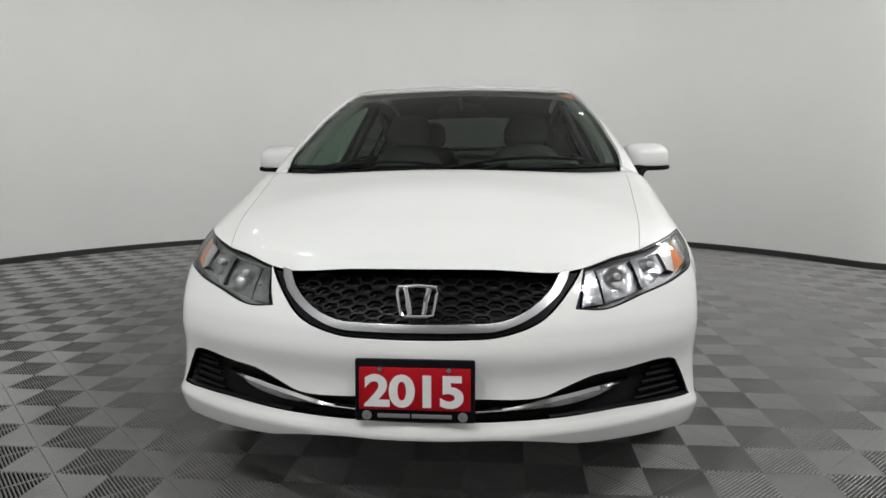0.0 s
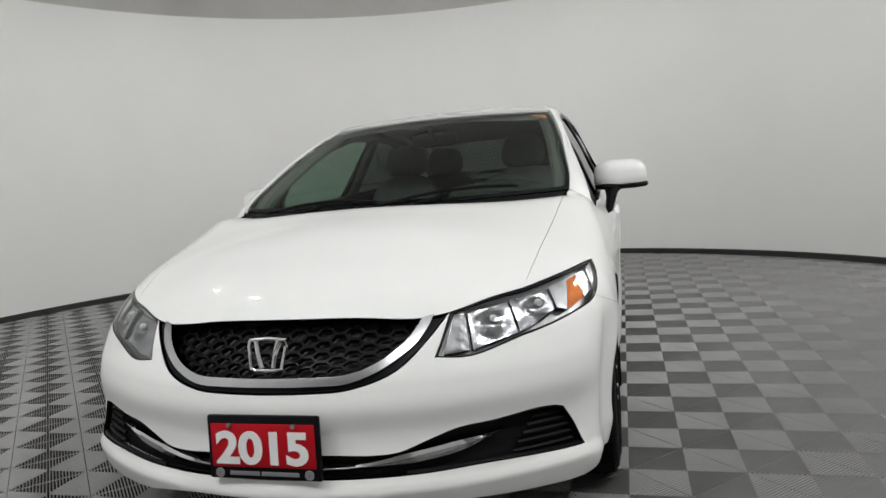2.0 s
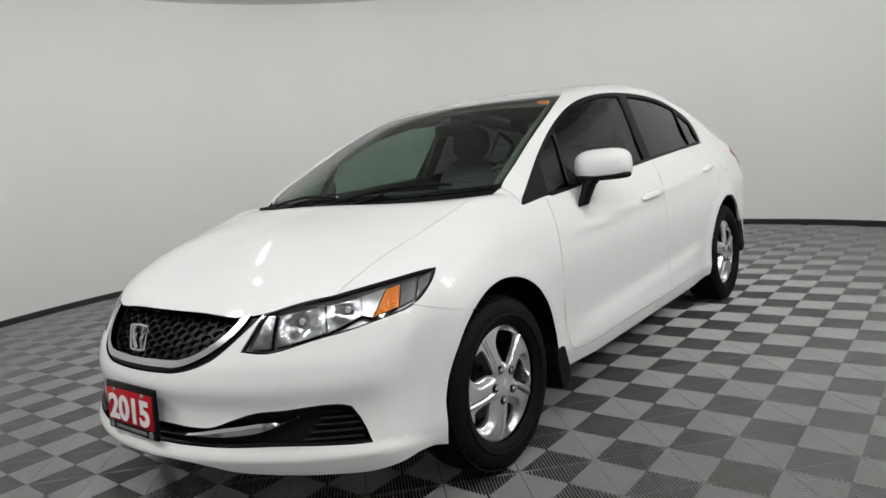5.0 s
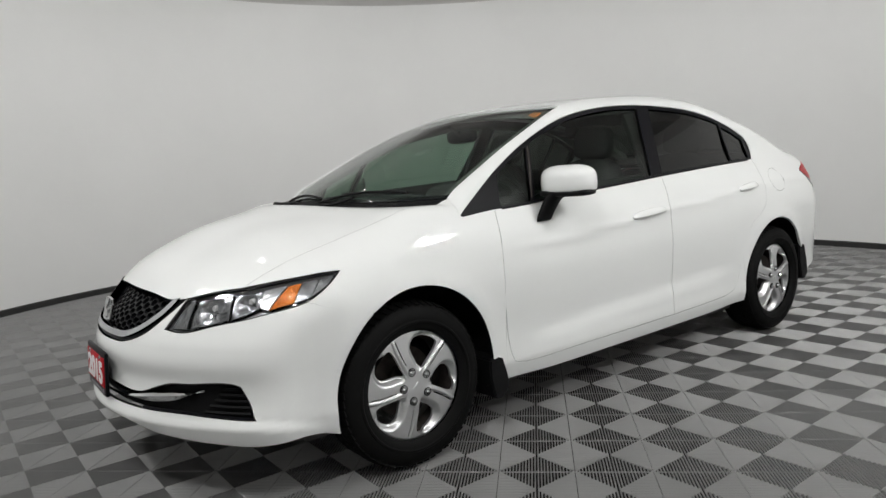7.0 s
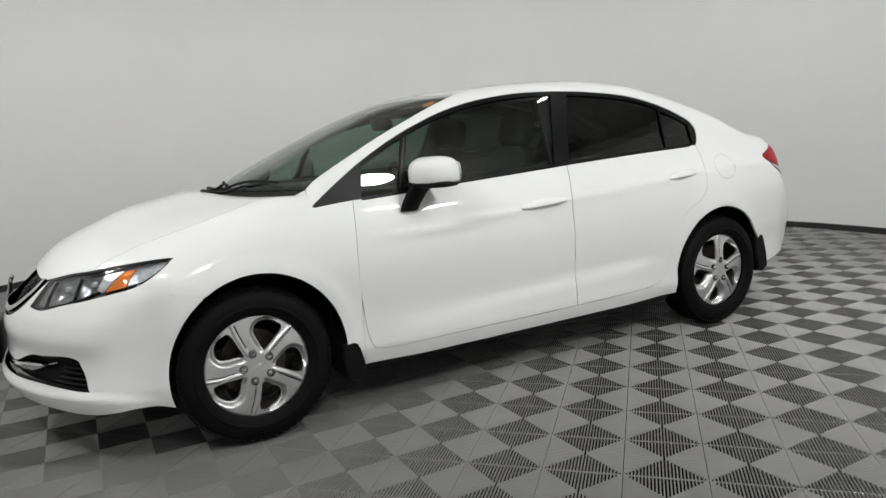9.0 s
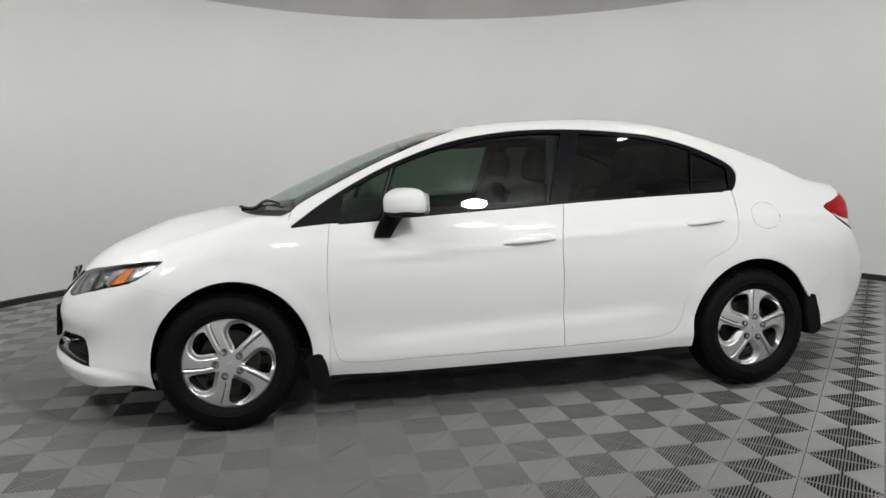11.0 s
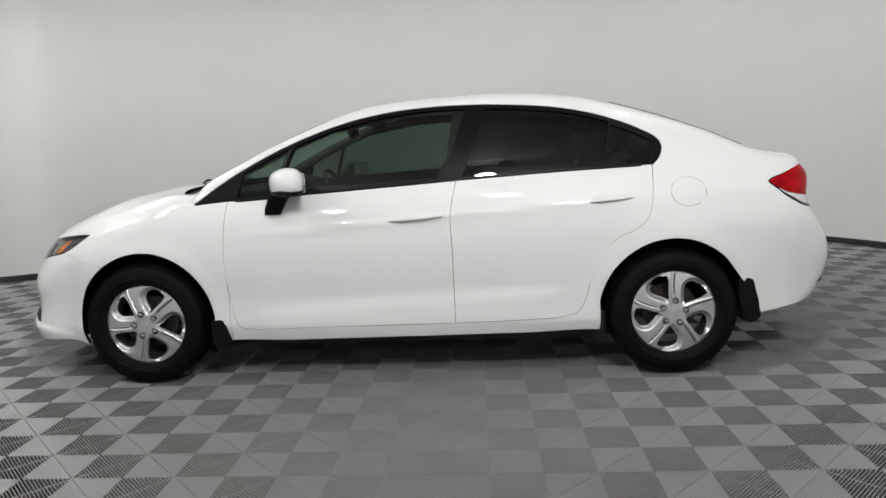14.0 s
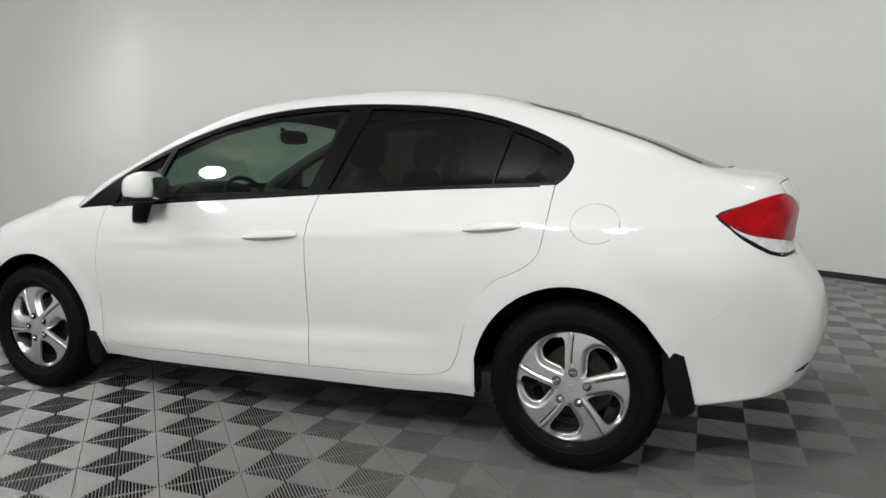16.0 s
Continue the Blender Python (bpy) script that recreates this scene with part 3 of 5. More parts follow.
def ribbon(name, line, width, sink, s=1):
    """A painted strip along a line of the skin, a little below it, that closes a joint from behind."""
    P = np.asarray(line)
    N = slope(P)
    T = np.gradient(P, axis=0)
    B = np.cross(N, T)
    B = B / np.maximum(np.linalg.norm(B, axis=1, keepdims=True), 1e-9)
    V = np.concatenate([P + B * width / 2 - N * sink, P - B * width / 2 - N * sink]) * (s, 1, 1)
    n = len(P)
    faces = [(k, k + 1, n + k + 1, n + k) for k in range(n - 1)]
    if (np.cross(V[1] - V[0], V[n] - V[0]) * N[0] * (s, 1, 1)).sum() < 0:
        faces = [f[::-1] for f in faces]
    return mesh_object(name, V, faces, PAINT, car, normals=np.concatenate([N, N]) * (s, 1, 1))


def side_glass(s):
    view = Side()
    dlo = join(WIN_TOP, WIN_BELT[::-1][1:])

    up = [p for p in WIN_TOP if p[1] < 2.625]
    ys, zs = [p[1] for p in up], [p[2] for p in up]

    def cut(a, b, at, bt, top=0.020, low=0.010):
        """A pane between two leaning edges (foot a, b and head at, bt), inside the window outline."""
        T = lambda y: float(np.interp(y, ys, zs)) - top
        B = lambda y: float(np.interp(y, WIN_BELT[:, 1], WIN_BELT[:, 2])) + low
        pts = [(y, T(y)) for y in np.linspace(at, bt, max(3, int((bt - at) / 0.03)))] + [(y, B(y)) for y in np.linspace(b, a, max(3, int((b - a) / 0.04)))]
        return cast(*view.rays(np.array(pts)))
    front = cut(0.712, 1.548, 0.80, 1.672)
    vent = cut(0.512, 0.685, 0.545, 0.765)
    rear = cut(1.645, 2.339, 1.775, 2.388)
    quarter = cut(2.348, 2.572, 2.397, 2.588, top=0.032, low=0.012)
    trim = panel("window_trim", dlo, view, GLOSSBLACK, car, holes=[front, vent, rear, quarter], sink=0.004, side=s, gap=0.001, rim=0.02, lean=pane_lean)
    for nm, loop, m in (("front_door_window", front, SIDE_GLASS), ("vent_window", vent, SIDE_GLASS), ("rear_door_window", rear, PRIVACY), ("quarter_window", quarter, PRIVACY)):
        ob = panel(nm, loop, view, m, car, sink=0.010, side=s, gap=-0.004, rim=0, lean=pane_lean)
        ob.visible_shadow = False
    # bright edge strip along the belt
    bm = tube([(s * (p[0] + 0.001), p[1], p[2] - 0.001) for p in belt_between(0.49, 2.56)[::3]], 0.0065, 6)
    part("belt_strip", bm, GLOSSBLACK, car)
    # slim bar between the vent window and the door window
    foot, head = cast(*view.rays(np.array([(0.698, 0.962), (0.780, 1.180)])))
    bar = near([tuple(foot), tuple((foot + head) / 2), tuple(head)])
    part("division_bar", tube([(s * (p[0] - 0.004), p[1], p[2]) for p in bar], 0.0036, 6), STEEL, car)
    # pillar post between the doors, behind the glass
    bm = box((0.03, 0.10, 0.42), (s * 0.655, 1.63, 1.16), 0.01, turn=(-7, s * -27, 0))
    part("door_pillar", bm, CABIN, car)


def mirror(s):
    root = new("door_mirror")
    root.parent = car

    def shell(p):
        # rounder outside, flatter towards the glass
        k = 1 - 0.25 * max(0, -p.y / 0.075)
        return Vector((p.x * k, p.y, p.z * (k if p.z > 0 else 1)))
    bm = superbox((0.242, 0.150, 0.150), (s * 0.908, 0.799, 1.016), 3.2, 28, turn=(0, 0, s * 24), bend=shell)
    for v in bm.verts:
        if v.co.z < 0.982:
            v.co.z = 0.982 + (v.co.z - 0.982) * 0.1
    part("mirror_cap", bm, PAINT, root, smooth=50)
    bm = superbox((0.232, 0.142, 0.034), (s * 0.906, 0.799, 0.975), 3.4, 28, turn=(0, 0, s * 24))
    part("mirror_base", bm, BLACK, root, "matt black lower half of the mirror", smooth=50)
    bm = superbox((0.200, 0.012, 0.098), (s * 0.880, 0.866, 1.020), 5, 20, turn=(0, 0, s * 24))
    part("mirror_glass", bm, CHROME, root)
    bm = bmesh.new()
    rings = []
    for t, (cx, cy, cz, wx, wy) in enumerate(((0.850, 0.706, 0.862, 0.016, 0.040), (0.854, 0.716, 0.890, 0.019, 0.046), (0.864, 0.742, 0.940, 0.026, 0.050), (0.878, 0.770, 0.972, 0.046, 0.058))):
        rings.append([bm.verts.new((s * (cx + wx * math.cos(a)), cy + wy * math.sin(a), cz + 0.006 * math.cos(a))) for a in [2 * math.pi * k / 14 for k in range(14)]])
    for a, b in zip(rings, rings[1:]):
        for k in range(14):
            bm.faces.new((a[k], a[(k + 1) % 14], b[(k + 1) % 14], b[k]))
    bm.faces.new(rings[0][::-1])
    part("mirror_stalk", bm, BLACK, root, smooth=60)


def top_panels():
    front = both(HOOD_FRONT)
    back = both(HOOD_BACK)[::-1]
    left = HOOD_SIDE[::-1]
    right = HOOD_SIDE * (-1, 1, 1)
    panel("bonnet", join(front, left[1:], back[1:], right[1:-1]), Top(), PAINT, car, step=0.04, gap=0.0006, flange=0.007)
    roof = join(both(HEADER), ROOF_EDGE[1:], both(REAR_GLASS_TOP)[::-1][1:], (ROOF_EDGE * (-1, 1, 1))[::-1][1:-1])
    panel("roof", roof, Top(), PAINT, car, step=0.05, gap=0.001, lit_rim=True)
    screen = join(both(COWL), SCREEN_EDGE[1:-1], both(HEADER)[::-1], (SCREEN_EDGE * (-1, 1, 1))[::-1][1:-1])
    ob = panel("windscreen", screen, Top(), SCREEN_GLASS, car, sink=0.009, step=0.06, gap=0.001, rim=0)
    ob.visible_shadow = False
    # black printed border of the screen
    hole = inset(thin(Top().uv(screen)), 0.016)
    holes = [cast(*Top().rays(hole))]
    panel("windscreen_border", screen, Top(), GLOSSBLACK, car, holes=holes, sink=0.012, step=0.03, gap=0.001, rim=0.01)
    glass_loop = join(both(REAR_GLASS_TOP), REAR_GLASS_SIDE[1:], both(REAR_GLASS_LOW)[::-1][1:], (REAR_GLASS_SIDE * (-1, 1, 1))[::-1][1:-1])
    ob = panel("rear_window", glass_loop, Top(), PRIVACY, car, sink=0.012, step=0.06, gap=0.001, rim=0)
    ob.visible_shadow = False
    hole = inset(thin(Top().uv(glass_loop)), 0.018)
    panel("rear_window_border", glass_loop, Top(), GLOSSBLACK, car, holes=[cast(*Top().rays(hole))], sink=0.015, gap=0.001, rim=0.01)
    # cowl between bonnet and screen
    cowl = join(both(HOOD_BACK), near([(0.69, 0.245, 0.968)]), both(COWL)[::-1], near([(0.69, 0.245, 0.968)]) * (-1, 1, 1))
    panel("cowl_grille", cowl, Top(), BLACK, car, sink=0.016, gap=0.0, rim=0.02)
    # boot lid: the deck and the upright face above the bumper
    deck_side = near([(0.618, 3.11, 1.10), (0.627, 3.15, 1.085), (0.642, 3.23, 1.05), (0.637, 3.30, 1.025), (0.622, 3.335, 1.015)])
    deck = join(both(REAR_GLASS_LOW + (0, 0.012, 0)), deck_side, both(DECK_BACK)[::-1], (deck_side * (-1, 1, 1))[::-1])
    panel("boot_lid", deck, Top(), PAINT, car, gap=0.0012, flange=0.006)


DECK_BACK = on_top([(0, 3.395), (0.3, 3.385), (0.5, 3.355), (0.615, 3.33)])


def chin_lip(P):
    """The lip below the lower intake stands forward."""
    crease = 0.340 - 0.050 * ease((P[:, 1] + 0.62) / 0.27)
    return (0.008 + 0.010 * ease((-0.38 - P[:, 1]) / 0.25)) * ease((crease - P[:, 2]) / 0.040) * ease((-0.30 - P[:, 1]) / 0.12)


def nose():
    drum = Drum(0.15)
    # bumper: from one seam round to the other, with the intake band cut out
    k = int(np.argmin(np.linalg.norm(LAMP_LOW - SEAM[0], axis=1)))
    half = join(GRILLE_OUT, near([(0.450, -0.685, 0.700), (0.436, -0.73, 0.645)]), LAMP_LOW[::-1][: len(LAMP_LOW) - k], SEAM[1:], ARCH_F2[1:])
    low = LIP[::-1]
    outer = join(half, low[1:], (low[::-1] * (-1, 1, 1))[1:], (half[::-1] * (-1, 1, 1))[:-1])
    band = join(both(BAND_TOP), both(BAND_LOW[::-1])[::-1][1:-1])
    panel("front_bumper", outer, drum, PAINT, car, holes=[band], step=0.015, gap=0.0006, rim=0.018, flange=0.006, bulge=chin_lip)
    # black band behind: intake with fog lamp pockets
    big = inset(thin(drum.uv(band)), -0.012)
    panel("lower_intake", cast(*drum.rays(big)), drum, BLACK, car, sink=0.040, gap=0, rim=0.0)
    for s in (1, -1):
        # dark frame lip round the pocket
        lip = [(s * (p[0]), p[1], p[2]) for p in join(BAND_TOP[12:], BAND_LOW[1:20])]
        part("intake_frame", tube([Vector(p) + Vector((-s * 0.005, 0.010, 0)) for p in lip], 0.0075, 8), GLOSSBLACK, car)
        # silver blade
        q = spline([(0.0, 0.356), (0.19, 0.359), (0.28, 0.363), (0.35, 0.371), (0.43, 0.380), (0.51, 0.393), (0.577, 0.410)], 0.012)
        P = cast(np.stack([q[:, 0], np.full(len(q), 0.3), q[:, 1]], 1), np.tile((0, -1.0, 0), (len(q), 1)))
        bm = bmesh.new()
        rows = []
        for i, p in enumerate(P):
            t = i / (len(P) - 1)
            hh = 0.007 + 0.009 * ease(np.array((t - 0.35) / 0.35)) - 0.013 * ease(np.array((t - 0.80) / 0.2))
            rows.append([bm.verts.new((s * p[0], p[1] + 0.004 + dy, p[2] + dz * float(hh))) for dy, dz in ((0.03, 1), (0.006, 0.9), (0.0, 0.2), (0.004, -0.9), (0.03, -1))])
        for a, b in zip(rows, rows[1:]):
            for k2 in range(4):
                bm.faces.new((a[k2], a[k2 + 1], b[k2 + 1], b[k2]))
        bm.faces.new(rows[-1])
        part("intake_blade", bm, CHROME, car, "bright silver blade in the lower intake", smooth=40)
        # louvred fog lamp blank
        for k2 in range(5):
            z = 0.345 + 0.019 * k2
            a, b = 0.60 + 0.012 * k2, 0.745 - 0.004 * k2
            q = np.stack([np.linspace(a, b, 6), np.full(6, z)], 1)
            P = cast(np.stack([q[:, 0], np.full(6, 0.3), q[:, 1]], 1), np.tile((0, -1.0, 0), (6, 1)))
            part("fog_blank_slat", tube([(s * p[0], p[1] + 0.030, p[2]) for p in P], 0.006, 6), BLACK, car)
    # grille
    root = new("grille")
    root.parent = car
    mouth = join(both(CHROME_IN), both(GRILLE_TOP)[::-1][1:-1])
    back = panel("grille_backing", mouth, Drum(0.15), SKIRT, root, sink=0.055, gap=-0.01, rim=0)
    chrome = join(both(CHROME_OUT), both(CHROME_IN)[::-1])
    panel("chrome_surround", chrome, Drum(0.15), SATIN, root, sink=-0.004, gap=0.0, rim=0.022, step=0.02, label="satin chrome U-shaped grille surround")
    lower = join(both(GRILLE_OUT), both(CHROME_OUT)[::-1])
    panel("grille_shadow_trim", lower, Drum(0.15), GLOSSBLACK, root, sink=0.006, gap=-0.001, rim=0.02, step=0.02)
    # honeycomb bars on the mouth
    view = Drum(0.15)
    poly = thin(view.uv(mouth))
    rx, hy = 0.0265, 0.0125
    hexes = bmesh.new()
    for row in range(-2, 14):
        for col in range(-8, 9):
            cu, cv = col * rx * 3 + (row % 2) * rx * 1.5, 0.585 + row * hy
            ring6 = np.array([(cu + rx * x, cv + hy * z) for x, z in ((1, 0), (0.5, 1), (-0.5, 1), (-1, 0), (-0.5, -1), (0.5, -1))])
            if not within(poly, np.array([[cu, cv]]))[0]:
                continue
            o = cast(*view.rays(ring6))
            i = cast(*view.rays((ring6 - (cu, cv)) * (0.88, 0.80) + (cu, cv)))
            n = slope(o)
            vo = [hexes.verts.new(p - q * 0.030) for p, q in zip(o, n)]
            vi = [hexes.verts.new(p - q * 0.030) for p, q in zip(i, n)]
            vb = [hexes.verts.new(p - q * 0.046) for p, q in zip(i, n)]
            for k in range(6):
                hexes.faces.new((vo[k], vo[(k + 1) % 6], vi[(k + 1) % 6], vi[k]))
                hexes.faces.new((vi[k], vi[(k + 1) % 6], vb[(k + 1) % 6], vb[k]))
    part("honeycomb_mesh", hexes, GLOSSBLACK, root, smooth=0)
    # emblem: plain bright posts in a rounded frame
    at = Vector((0.0, -0.846, 0.650))
    w, h = 0.056, 0.039
    loop = [(at.x + x * w, at.y + 0.012 * (z), at.z + z * h) for x, z in ((-0.93, 0.9), (0, 1.0), (0.93, 0.9), (0.95, 0.5), (0.74, -0.9), (0.5, -1), (-0.5, -1), (-0.74, -0.9), (-0.95, 0.5), (-0.93, 0.9))]
    part("emblem_frame", tube(loop, 0.0052, 8), CHROME, root)
    for sx in (-1, 1):
        part("emblem_post", tube([(at.x + sx * 0.031, at.y + 0.010, at.z + 0.033), (at.x + sx * 0.024, at.y - 0.002, at.z), (at.x + sx * 0.019, at.y - 0.004, at.z - 0.034)], [0.0085, 0.0075, 0.0085], 8), CHROME, root)


def head_lamp(s):
    root = new("headlight")
    root.parent = car
    loop = join(LAMP_TOP, LAMP_LOW[1:], LAMP_IN[1:-1])
    view = Drum(0.15)
    panel("lens", loop, view, LENS, root, side=s, gap=0.002, rim=0, sink=0.001, step=0.025).visible_shadow = False
    panel("lamp_housing", loop, view, BEZEL, root, side=s, gap=0.004, rim=-0.030, sink=0.036, step=0.03)
    small = cast(*view.rays(inset(thin(view.uv(loop)), 0.0050)))
    panel("lamp_edge", loop, view, GLOSSBLACK, root, holes=[small], side=s, gap=0.0008, rim=0.012, sink=0.003, step=0.02)
    def facet(name, corners, material, sink, label="", bulge=None):
        edge = near([(*c, None) for c in corners] + [corners[0]], 0.012)[:-1]
        return panel(name, edge, view, material, root, side=s, gap=0, rim=0.02, sink=sink, step=0.014, label=label, bulge=bulge)

    def hollow(cx, cy, cz):
        """The bowl of a reflector: deepest round its bulb."""
        return lambda P: -0.022 * np.exp(-((P[:, 0] - cx) ** 2 + (P[:, 1] - cy) ** 2 + (P[:, 2] - cz) ** 2) / 0.0011)
    facet("high_beam_reflector", [(0.497, -0.655, 0.715), (0.600, -0.586, 0.730), (0.632, -0.627, 0.650), (0.520, -0.706, 0.624)], BOWL, 0.016, bulge=hollow(0.560, -0.645, 0.682))
    facet("low_beam_reflector", [(0.617, -0.572, 0.733), (0.700, -0.498, 0.746), (0.722, -0.527, 0.694), (0.652, -0.610, 0.654)], BOWL, 0.016, bulge=hollow(0.672, -0.556, 0.704))
    for cx, cy, cz in ((0.556, -0.640, 0.682), (0.668, -0.551, 0.704)):
        bm = lathe([(0.001, -0.012), (0.008, -0.012), (0.010, -0.004), (0.010, 0.03)], 16, "Y")
        bm.transform(pose(s * cx, cy + 0.028, cz, 0, 0, s * 34))
        part("bulb", bm, LAMPBODY, root)
    # slanting dark dividers between the bowls, and a bright strip beside the grille
    facet("divider", [(0.600, -0.586, 0.731), (0.617, -0.572, 0.734), (0.652, -0.610, 0.653), (0.632, -0.627, 0.649)], BOWL, 0.007)
    facet("divider", [(0.702, -0.497, 0.747), (0.746, -0.430, 0.758), (0.752, -0.512, 0.685), (0.724, -0.527, 0.693)], BEZEL, 0.010)
    facet("position_lamp", [(0.462, -0.674, 0.708), (0.486, -0.660, 0.713), (0.510, -0.712, 0.622), (0.450, -0.745, 0.622)], BOWL, 0.010)
    # amber signal and the bright corner behind it
    facet("turn_signal", [(0.748, -0.428, 0.757), (0.768, -0.388, 0.764), (0.796, -0.436, 0.703), (0.754, -0.510, 0.686)], AMBER, 0.012, "amber turn signal behind the clear lens")
    facet("corner_reflector", [(0.770, -0.385, 0.765), (0.794, -0.333, 0.772), (0.814, -0.378, 0.716), (0.799, -0.431, 0.704)], BOWL, 0.012)
    facet("side_reflector", [(0.797, -0.328, 0.772), (0.806, -0.276, 0.781), (0.817, -0.312, 0.747), (0.816, -0.374, 0.716)], BOWL, 0.008)


def tail_end():
    drum = Drum(2.5, 1)
    TL_TOP = near([(0.778, 3.13, 0.941), (0.74, 3.22, 0.977), (0.70, 3.285, 1.0), (0.62, 3.345, 1.012)])
    TL_LOW = near([(0.778, 3.13, 0.941), (0.799, 3.21, 0.872), (0.775, 3.295, 0.820), (0.737, 3.336, 0.81)])
    TL_IN = near([(0.62, 3.345, 1.012), (0.52, 3.39, 0.98), (0.47, 3.41, 0.93), (0.48, 3.41, 0.86), (0.60, 3.38, 0.81), (0.737, 3.336, 0.81)])
    mid = near([(0.787, 3.150, 0.922), (0.795, 3.215, 0.888), (0.770, 3.290, 0.872), (0.707, 3.342, 0.862), (0.62, 3.385, 0.853), (0.485, 3.41, 0.850)])
    for s in (1, -1):
        root = new("tail_light")
        root.parent = car
        loop = join(TL_TOP, TL_IN[1:], TL_LOW[::-1][1:-1])
        red = join(TL_TOP, near([(0.62, 3.345, 1.012), (0.52, 3.39, 0.98), (0.47, 3.41, 0.93), (0.478, 3.41, 0.85)]), mid[::-1])
        panel("red_lens", red, drum, TAILRED, root, side=s, gap=0.001, rim=0.03, sink=0.0, step=0.02)
        clear = join(mid, near([(0.50, 3.41, 0.82), (0.60, 3.38, 0.815), (0.730, 3.335, 0.817), (0.772, 3.295, 0.828), (0.797, 3.21, 0.878)]))
        panel("clear_lens", clear, drum, TAILCLEAR, root, side=s, gap=0.001, rim=0.03, sink=0.001, step=0.02)
        rim_line = join(near([(0.776, 3.128, 0.943)]), TL_LOW[1:], near([(0.70, 3.352, 0.812)]))
        part("lamp_edge_strip", tube([(s * p[0], p[1], p[2] - 0.002) for p in rim_line], 0.0036, 8), GLOSSBLACK, root)
        panel("lamp_gasket", loop, drum, GLOSSBLACK, root, side=s, gap=0.0, rim=0.02, sink=0.008, step=0.03)
    # bumper
    top = join(near([(0.852, 3.0, 0.465), (0.838, 3.05, 0.53), (0.82, 3.12, 0.59), (0.80, 3.20, 0.68), (0.765, 3.29, 0.78), (0.737, 3.336, 0.808)]), on_tail([(0.70, 0.806), (0.5, 0.80), (0.25, 0.79), (0, 0.785)]))
    low = near([(0, 3.46, 0.40), (0.3, 3.45, 0.40), (0.55, 3.42, 0.39), (0.72, 3.391, 0.372), (0.782, 3.305, 0.347), (0.815, 3.205, 0.328), (0.826, 3.096, 0.306)])
    right = near([(0.826, 3.096, 0.306), (0.835, 3.045, 0.36), (0.847, 3.015, 0.42), (0.852, 3.0, 0.465)])
    half = join(top[::-1], right[::-1], low[::-1])
    outer = join(half, (half[::-1] * (-1, 1, 1))[1:-1])
    panel("rear_bumper", outer, drum, PAINT, car, step=0.035, gap=0.0001, rim=0.018, flange=0.006)
    face = join(DECK_BACK, near([(0.60, 3.35, 1.005)]), on_tail([(0.47, 0.93), (0.48, 0.86), (0.58, 0.808), (0.3, 0.797), (0, 0.792)]))
    panel("boot_face", join(face, (face[::-1] * (-1, 1, 1))[1:-1]), drum, PAINT, car, gap=0.001, flange=0.006)
    for s in (1, -1):
        slot = near([(s * 0.742, 3.392, 0.427), (s * 0.725, 3.412, 0.438), (s * 0.708, 3.432, 0.455)]) * (1, 1, 1)
        part("bumper_slot", tube([tuple(p) for p in slot], [0.002] + [0.0055] * (len(slot) - 2) + [0.002], 8), BLACK, car)
    part("lower_valance", box((0.8, 0.05, 0.10), (0, 3.30, 0.36), 0.03), BLACK, car)


